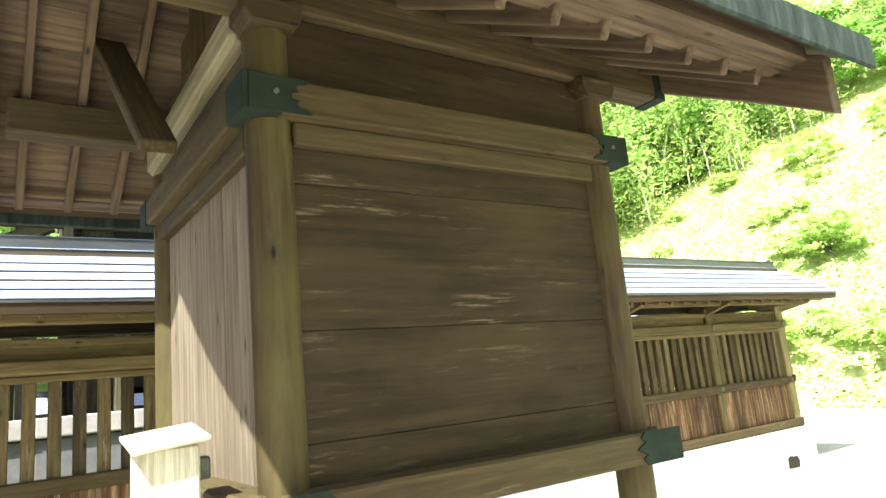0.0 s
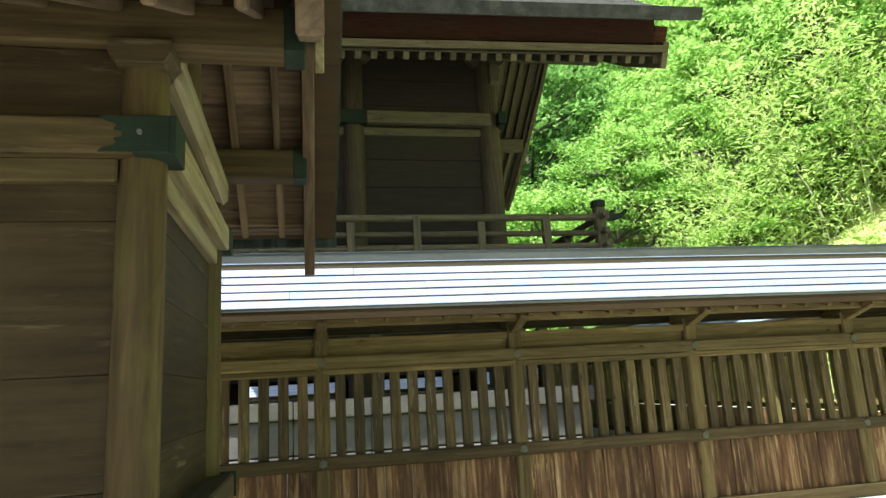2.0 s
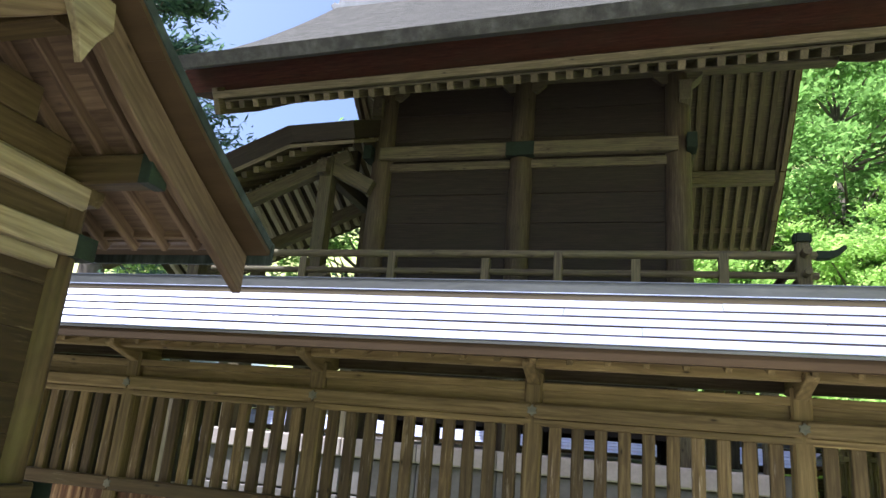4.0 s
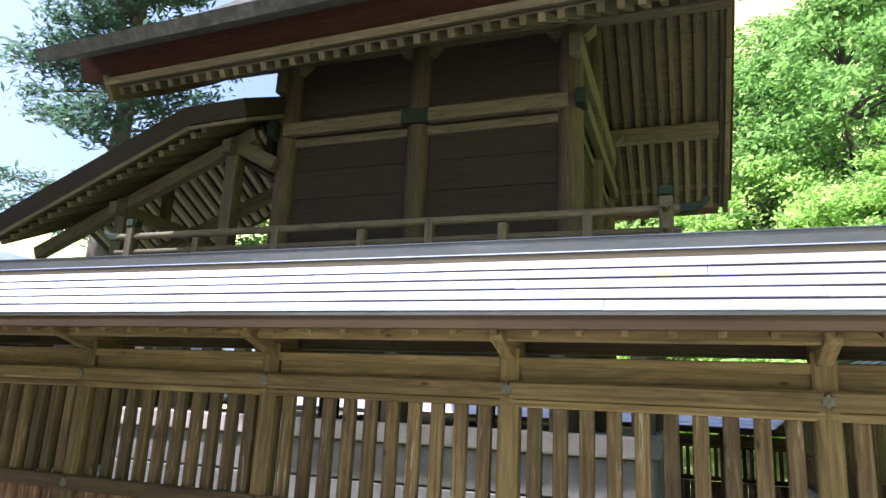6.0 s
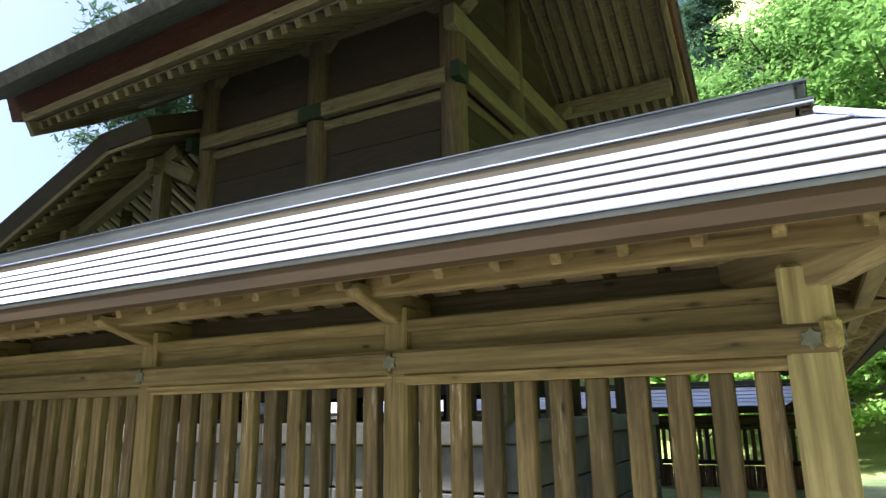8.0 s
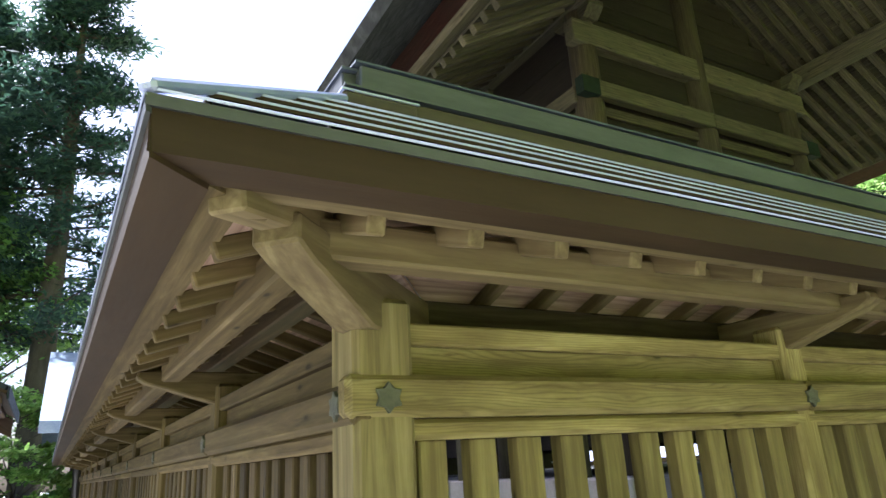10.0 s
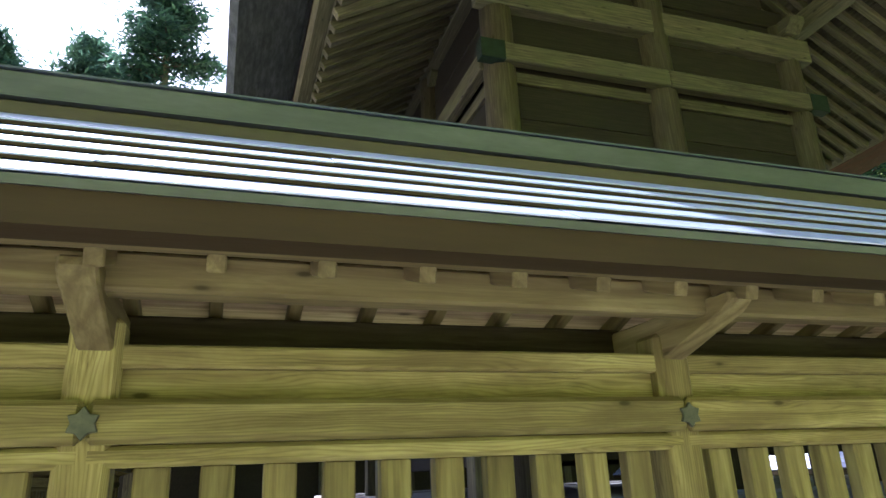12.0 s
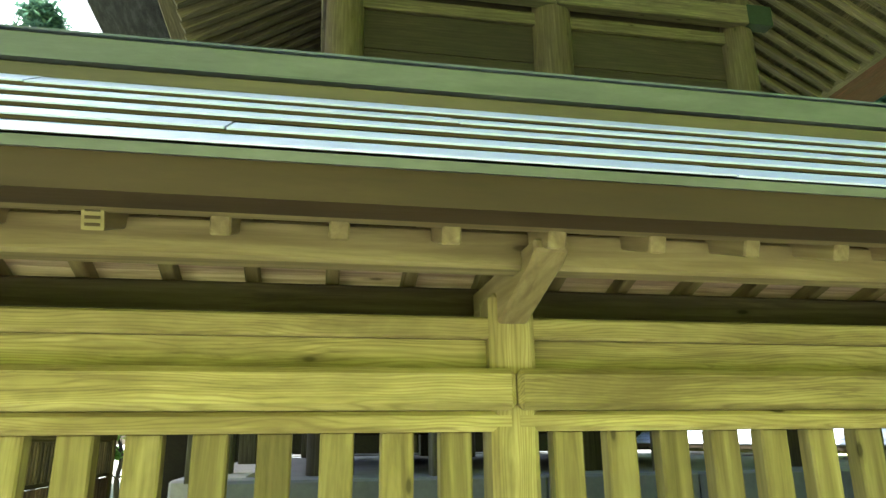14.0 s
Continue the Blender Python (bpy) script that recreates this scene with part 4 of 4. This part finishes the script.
def gate_roof():
    x0, x1 = -8.90, -6.38
    for y in GY:
        s = -1 if y < -2.4 else 1
        pl = beam(gate, "purlin", (x0 + 0.05, y, 2.71), (-6.36, y, 2.71), 0.12, 0.15, M_GATE, bev=0.008)
        beam(pl, "end_cap", (-6.42, y, 2.71), (-6.354, y, 2.71), 0.128, 0.158, M_COPPER, bev=0.003, label="green copper purlin end cap")
        for x in GX:
            plate(gate, "bracket", [(-0.09, 0.045), (-0.09, 0.0), (-0.07, -0.035), (0.07, -0.035), (0.09, 0.0), (0.09, 0.045)], (x, y, 2.592), (1, 0, 0), (0, 0, 1), 0.20, M_GATE)
    beam(gate, "ridge_purlin", (x0 + 0.05, -2.45, 3.16), (x1 - 0.04, -2.45, 3.16), 0.12, 0.14, M_GATE)
    n = 11
    for k in range(n + 1):
        x = x0 + 0.12 + (x1 - x0 - 0.24) * k / n
        for s in (-1, 1):
            ds = (0.02, 0.70, 1.235)
            for a, b in zip(ds, ds[1:]):
                beam(gate, "rafter", (x, -2.45 + s * a, groof(a) + 0.025), (x, -2.45 + s * b, groof(b) + 0.025), 0.036, 0.085, M_SOFF)
    for s in (-1, 1):
        ds = [0.0, 0.16, 0.32, 0.48, 0.64, 0.80, 0.96, 1.12, EAVE_Y]
        for a, b in zip(ds, ds[1:]):
            ya, yb = -2.45 + s * a, -2.45 + s * b
            slab(gate, "roof_board", [(x0, ya, groof(a) + 0.075), (x1, ya, groof(a) + 0.075), (x1, yb - s * 0.004, groof(b) + 0.075), (x0, yb - s * 0.004, groof(b) + 0.075)], 0.014, M_SOFF)
        beam(gate, "eave_batten", (x0, -2.45 + s * 1.19, groof(1.19) + 0.055), (x1, -2.45 + s * 1.19, groof(1.19) + 0.055), 0.05, 0.05, M_SOFF)
        beam(gate, "eave_board", (x0, -2.45 + s * 1.28, groof(1.28) + 0.095), (x1, -2.45 + s * 1.28, groof(1.28) + 0.095), 0.16, 0.06, M_SOFF)
        ds = [0.0, 0.37, 0.74, 1.11, 1.48]
        for a, b in zip(ds, ds[1:]):
            ya, yb = -2.45 + s * a, -2.45 + s * b
            slab(gate, "soffit", [(x0 - 0.055, ya, groof(a) + 0.185), (x1 + 0.19, ya, groof(a) + 0.185), (x1 + 0.19, yb, groof(b) + 0.185), (x0 - 0.055, yb, groof(b) + 0.185)], 0.03, M_FASCIA)
            slab(gate, "roof_sheet", [(x0 - 0.06, ya, groof(a) + 0.235), (x1 + 0.20, ya, groof(a) + 0.235), (x1 + 0.20, yb, groof(b) + 0.235), (x0 - 0.06, yb, groof(b) + 0.235)], 0.046, M_GREYCU, "dark grey-green copper roof sheet")
        beam(gate, "roof_edge", (x0 - 0.065, -2.45 + s * 1.49, groof(1.48) + 0.17), (x1 + 0.205, -2.45 + s * 1.49, groof(1.48) + 0.17), 0.02, 0.13, M_GREYCU)
        # bargeboards, broad and gently curved
        for xv in (x0 - 0.02, x1 + 0.035):
            top, low = [], []
            for k in range(11):
                d = (1.44 if s > 0 else 1.41) * k / 10
                w = 0.20 + 0.04 * (d / 1.5)
                for row, z in ((top, groof(d) + 0.13), (low, groof(d) + 0.13 - w - 0.02 * math.sin(d * 4))):
                    row.append((d * CS - (z - 3.2) * SN, d * SN + (z - 3.2) * CS))
            plate(gate, "bargeboard", top + low[::-1], (xv, -2.45, 3.2), (0, s * CS, -SN), (0, s * SN, CS), 0.06, M_SOFF, "curved brown timber bargeboard", bev=0.005)
    beam(gate, "roof_ridge", (x0 - 0.1, -2.45, 3.48), (x1 + 0.1, -2.45, 3.48), 0.22, 0.16, M_GREYCU, bev=0.02)
    plate(gate, "gable_pendant", [(-0.10, 0.12), (-0.12, 0.0), (-0.05, -0.10), (0, -0.22), (0.05, -0.10), (0.12, 0.0), (0.10, 0.12)], (x1 + 0.085, -2.45, 3.13), (0, 1, 0), (0, 0, 1), 0.04, M_BARGE, "carved timber gable pendant")


def offering_box():
    t = thing("offering_box", "small pale timber box with sloping lid, beside the small shrine", "box", (-8.482, -2.95, 0))
    for dx, dy in ((-0.06, -0.05), (0.06, -0.05), (-0.06, 0.05), (0.06, 0.05)):
        beam(t, "leg", (-8.482 + dx, -2.95 + dy, 0), (-8.482 + dx, -2.95 + dy, 1.2), 0.025, 0.025, M_PALE, up=(0, 1, 0))
    body = beam(t, "body", (-8.482, -2.95, 1.16), (-8.482, -2.95, 1.376), 0.15, 0.14, M_PALE, up=(0, 1, 0))
    slab(t, "lid", [(-8.58, -3.05, 1.378), (-8.385, -3.05, 1.396), (-8.385, -2.85, 1.43), (-8.58, -2.85, 1.412)], 0.014, M_PALE, bev=0.003)
    beam(body, "latch", (-8.41, -2.98, 1.31), (-8.375, -2.98, 1.31), 0.04, 0.06, M_IRON)
    return t


def drain():
    arch = [(-0.13, 0), (0.10, -0.01), (0.12, 0.07), (0.07, 0.13), (0.01, 0.12), (-0.05, 0.14), (-0.12, 0.12)]
    # flat near-black plate paints the darkness of the hole; no hollow is cut
    t = plate(None, "drain_opening", arch, (-0.55, -0.084, 0.02), (1, 0, 0), (0, 0, 1), 0.012, M_HALLW, bev=0.0)
    tagged(t, "dark broken drain opening in the stone fence base", "drain")


def dead_canes():
    """Fallen dry bamboo lying against the foot of the wood."""
    for x, y, dx, dy, dz in ((7.4, 13.0, -2.6, 0.4, 1.9), (8.0, 13.2, 1.0, 0.3, 1.5), (9.6, 13.6, 2.0, 0.5, 2.4), (10.4, 13.2, 1.3, 0.2, 2.0), (11.5, 14.5, -1.6, 0.4, 2.3)):
        a = Vector((x, y, bank_height(x, y) - 0.05))
        b = a + Vector((dx, dy, dz))
        t = pole(None, "bamboo_cane", a, b, 0.045, 0.025, M_CULM, 8)
        tagged(t, "pale dry bamboo cane leaning at the wood's edge", "bamboo", "fallen canes")


drain()
gate_body()
gate_roof()
offering_box()


# ---- hall of worship, far behind the fence ----
def far_hall():
    t = thing("worship_hall", "low dark timber hall with a blue-grey roof, beyond the fence", "shrine", (-20, 6.5, 0))
    beam(t, "body", (-15.2, 6.5, 1.6), (-22, 6.5, 1.6), 13.0, 3.2, M_HALLW)
    for y in (0.2, 2.2, 4.4, 6.5, 8.6, 10.8, 12.8):
        beam(t, "post", (-15.1, y, 0), (-15.1, y, 3.3), 0.2, 0.2, M_HALL, up=(0, 1, 0))
    for s in (-1, 1):
        slab(t, "roof_slope", [(-18.6, -0.8, 5.0), (-18.6, 13.8, 5.0), (-18.6 + s * 4.6, 13.8, 2.9), (-18.6 + s * 4.6, -0.8, 2.9)], 0.25, M_BLUE)
    return t


far_hall()


# ---- trees ----
def leaves_into(bm, c, spread, count, size, rng, flat=0.5, slim=0.55):
    for _ in range(count):
        d = Vector((rng.gauss(0, 1), rng.gauss(0, 1), rng.gauss(0, 1)))
        p = Vector(c) + Vector((d.x * spread, d.y * spread, d.z * spread * flat))
        up = Vector((rng.gauss(-0.25, 0.55), rng.gauss(-0.1, 0.55), 1.0)).normalized()
        a = up.orthogonal().normalized()
        a = Matrix.Rotation(rng.uniform(0, 6.283), 3, up) @ a
        b = up.cross(a)
        s = size * rng.uniform(0.6, 1.3)
        a, b = a * s, b.normalized() * s * slim
        q = [bm.verts.new(p - a), bm.verts.new(p + b), bm.verts.new(p + a), bm.verts.new(p - b)]
        bm.faces.new(q)


def limb(bm, p0, p1, r0, r1, seg=7):
    m, ln = axes(p0, p1)
    a = [bm.verts.new(m @ Vector((0, r0 * math.cos(6.2832 * k / seg), r0 * math.sin(6.2832 * k / seg)))) for k in range(seg)]
    b = [bm.verts.new(m @ Vector((ln, r1 * math.cos(6.2832 * k / seg), r1 * math.sin(6.2832 * k / seg)))) for k in range(seg)]
    for k in range(seg):
        bm.faces.new((a[k], a[(k + 1) % seg], b[(k + 1) % seg], b[k])).smooth = True


def tube(bm, pts, radii, seg=6):
    rings = []
    for k, p in enumerate(pts):
        q0, q1 = pts[max(0, k - 1)], pts[min(len(pts) - 1, k + 1)]
        m, _ = axes(q0, q1)
        m.translation = p
        rings.append([bm.verts.new(m @ Vector((0, radii[k] * math.cos(6.2832 * j / seg), radii[k] * math.sin(6.2832 * j / seg)))) for j in range(seg)])
    for a, b in zip(rings, rings[1:]):
        for j in range(seg):
            bm.faces.new((a[j], a[(j + 1) % seg], b[(j + 1) % seg], b[j])).smooth = True


def broadleaf(name, label, seed, h, width, mat, size=0.105, clumps=95, per=150, cat="tree", group="trees on the hillside"):
    rng = random.Random(seed)
    t = thing(name, label, cat, (0, 0, -50), group)
    base = Matrix.Translation((0, 0, -50))
    tb, cb = bmesh.new(), bmesh.new()
    pts = [Vector((0, 0, -0.4))]
    for k in range(1, 6):
        pts.append(Vector((rng.uniform(-0.2, 0.2) * k * 0.4, rng.uniform(-0.2, 0.2) * k * 0.4, h * 0.16 * k)))
    r = h * 0.022
    tube(tb, pts, [r * (1 - 0.17 * k) for k in range(6)], 9)
    for k in range(clumps):
        ang, f = rng.uniform(0, 6.283), rng.random()
        z = h * (0.28 + 0.72 * f)
        rad = width * (0.25 + 0.75 * math.sin(math.pi * min(1, 0.18 + 0.8 * f)) ** 0.8) * rng.uniform(0.45, 1.05)
        c = Vector((rad * math.cos(ang), rad * math.sin(ang), z))
        root = pts[min(5, 1 + int(f * 5))]
        if k % 3 == 0:
            limb(tb, root, c * 0.97, r * 0.3, r * 0.06, 5)
        leaves_into(cb, c, width * rng.uniform(0.08, 0.13), per, size, rng, 0.38, 0.45)
    trunk = place("trunk", mesh_of(tb), M_BARK, t, base)
    place("crown", mesh_of(cb), mat, t, base)
    return t


def conifer(seed, h, width):
    rng = random.Random(seed)
    t = thing("cedar_tree", "tall dark cedar with ragged drooping branches", "tree", (0, 0, -50), "tall cedars")
    base = Matrix.Translation((0, 0, -50))
    tb, cb = bmesh.new(), bmesh.new()
    limb(tb, (0, 0, -0.4), (0.1, 0, h * 0.5), h * 0.022, h * 0.013, 9)
    limb(tb, (0.1, 0, h * 0.5), (0, 0, h), h * 0.013, 0.02, 8)
    for k in range(105):
        f = rng.random() ** 0.8
        z = h * (0.22 + 0.78 * f)
        ln = width * (1.05 - f) ** 0.75 * rng.uniform(0.5, 1.1)
        ang = rng.uniform(0, 6.283)
        d = Vector((math.cos(ang), math.sin(ang), rng.uniform(-0.15, 0.25)))
        limb(tb, (0, 0, z), Vector((0, 0, z)) + d * ln, 0.05, 0.015, 5)
        for q in (0.4, 0.6, 0.8, 0.92, 1.02):
            leaves_into(cb, Vector((0, 0, z)) + d * ln * q, 0.30, 60, 0.145, rng, 0.4, 0.28)
    place("trunk", mesh_of(tb), M_BARK, t, base)
    place("crown", mesh_of(cb), M_NEEDLE, t, base)
    return t


def bamboo(seed):
    rng = random.Random(seed)
    t = thing("bamboo", "clump of pale arching bamboo culms with feathery leaves", "bamboo", (0, 0, -50), "bamboo on the bank")
    base = Matrix.Translation((0, 0, -50))
    cb = bmesh.new()
    for k in range(11):
        tb = bmesh.new()
        p = Vector((rng.uniform(-1.3, 1.3), rng.uniform(-1.3, 1.3), -0.3))
        lean = Vector((rng.uniform(-0.6, 0.35), rng.uniform(-0.5, 0.5), 0))
        h = rng.uniform(5.0, 7.5)
        line = [p]
        for j in range(1, 8):
            f = j / 7
            q = p + Vector((0, 0, h * f * (1 - 0.12 * f))) + lean * h * f * f * 0.9
            leaves_into(cb, q, 0.42, 70, 0.13, rng, 0.8, 0.22)
            line.append(q)
        tube(tb, line, [0.026 * (1.05 - 0.13 * j) for j in range(8)])
        place("culm", mesh_of(tb), M_CULM, t, base)
    place("leaves", mesh_of(cb), M_BAMB, t, base)
    return t


def weeds():
    """Rank weeds over the whole sunny bank."""
    rng = random.Random(5)
    bm = bmesh.new()
    n = 0
    while n < 95000:
        x, y = rng.uniform(4.4, 24), rng.uniform(-12, 26)
        if rng.random() > 1.25 - (x - 4) / 20:
            continue
        z = bank_height(x, y)
        c = noise.noise((x * 0.7, y * 0.7, 3.0))
        hgt = 0.10 + 0.16 * max(0, c + 0.5)
        a = rng.uniform(0, 6.283)
        s = rng.uniform(0.03, 0.075)
        d = Vector((math.cos(a), math.sin(a), rng.uniform(-0.1, 0.5))).normalized()
        e = Vector((-math.sin(a), math.cos(a), rng.uniform(-0.25, 0.25))).normalized()
        p = Vector((x, y, z + 0.02 + rng.uniform(0, hgt)))
        q = [bm.verts.new(p - d * s), bm.verts.new(p + e * s * 0.5), bm.verts.new(p + d * s), bm.verts.new(p - e * s * 0.5)]
        bm.faces.new(q)
        n += 1
    tagged(place("bank_weeds", mesh_of(bm), M_GRASS, None, Matrix.Identity(4)), "sunlit yellow-green weeds and grass covering the bank", "weeds", kind="stuff")


def plant(src, x, y, turn, scale=1.0):
    m = Matrix.Translation((x, y, bank_height(x, y))) @ Matrix.Rotation(turn, 4, "Z")
    ob = copy_thing(src, m)
    ob.scale = (scale, scale, scale)
    return ob


tree_a = broadleaf("broadleaf_tree", "bright green broadleaf tree in full sun", 11, 9.0, 3.2, M_LEAF)
tree_b = broadleaf("broadleaf_tree", "dark green broadleaf tree with dense crown", 23, 12.5, 3.7, M_LEAFD, 0.13, 120, 130)
shrub = broadleaf("shrub", "bright green leafy shrub at the edge of the wood", 31, 3.2, 1.6, M_LEAF, 0.085, 60, 130)
tuft = broadleaf("weed_clump", "low leafy clump of yellow-green weeds on the sunny bank", 37, 0.8, 0.75, M_BAMB, 0.05, 34, 55, "weeds", "weed clumps on the bank")
cedar = conifer(7, 18, 3.5)
cane = bamboo(3)
rng = random.Random(42)
SPOTS = [(tree_a, 2.0, 18), (tree_a, 5.0, 17.5), (tree_b, 3.5, 22), (tree_a, 8.0, 20), (tree_b, 7.0, 25), (tree_b, 0.0, 23), (tree_a, -2.0, 19.5), (tree_b, -5.0, 24), (tree_a, -7, 20.5),
         (tree_b, -10, 25), (tree_a, 10.5, 24), (tree_b, 12, 29), (tree_b, 5, 30), (tree_b, -1, 30), (tree_b, -8, 31), (tree_a, 14.5, 22), (tree_b, 17, 27), (tree_b, 20, 21), (tree_a, 19, 16),
         (tree_b, 23, 15), (tree_b, 24, 8), (tree_a, 21.5, 10), (tree_b, 25, 1), (tree_a, 22.5, 4), (tree_b, 24, -6), (tree_a, 15, 18), (tree_b, -16, 24), (tree_b, -22, 20), (tree_b, 22, 30), (tree_b, 12, 36), (tree_b, 2, 37), (tree_b, 9, 27), (tree_b, 15, 25), (tree_b, 18, 23), (tree_b, -4, 27), (tree_a, 12, 20.5), (tree_a, 0.5, 20.5), (tree_b, 27, 12), (tree_b, 27, 18), (tree_b, 28, 5), (tree_a, 9, 17), (tree_a, 11.5, 17.5), (tree_a, 14, 16.5), (tree_a, 12.5, 14.5), (tree_a, 16.5, 14), (tree_b, -25, -7.5), (tree_b, -27, -4), (tree_b, -24, -10), (tree_a, -27, -11), (tree_b, -31, -6)]
for src, x, y in SPOTS:
    plant(src, x, y, rng.uniform(0, 6.28), rng.uniform(0.85, 1.2))
for x, y in ((17, 12), (18.5, 8), (16, 15.5), (19.5, 5), (18, 13.5), (17.5, 10), (20, 1.5), (19, 18), (13.5, 11), (14.2, 8.5), (15.2, 12.5), (15.5, 7), (8.5, 14.2), (10.3, 13.4), (11.8, 11.8), (6.3, 14.8)):
    plant(cane, x, y, rng.uniform(0, 6.28), rng.uniform(0.85, 1.15))
for x, y in ((-28, -4.5), (-24, -7), (-13, 21), (10, 33), (-3, 34), (18, 33)):
    plant(cedar, x, y, rng.uniform(0, 6.28), rng.uniform(0.85, 1.2))
plant(cedar, -24, 15.8, 1.0, 1.5)
plant(cedar, -26, -1.2, 2.0, 1.35)
for x, y in ((7.5, 14.6), (9.0, 15.2), (10.6, 15.0), (12.0, 13.2), (13.2, 12.6), (6.0, 15.5), (4.5, 16.0), (3.0, 15.6), (1.2, 16.2), (14.6, 10.2), (15.6, 9.0), (16.4, 6.0), (17.2, 3.6), (-0.8, 16.5), (-3, 17), (11.4, 16.2), (-22, -7), (-23.5, -5.2), (-22.5, -10), (-24.5, -12.5), (-21, -13), (-19, -5), (-19.5, -3.2), (-19, -7.5), (-20, -1.2), (-20, -9.5)):
    plant(shrub, x, y, rng.uniform(0, 6.28), rng.uniform(0.8, 1.35))
for k in range(46):
    x, y = rng.uniform(5.2, 15), rng.uniform(-7, 11)
    plant(tuft, x, y, rng.uniform(0, 6.28), rng.uniform(0.5, 1.4))
for src in (tree_a, tree_b, cedar, cane, shrub, tuft):
    for o in (*src.children_recursive, src):
        bpy.data.objects.remove(o)
weeds()
dead_canes()
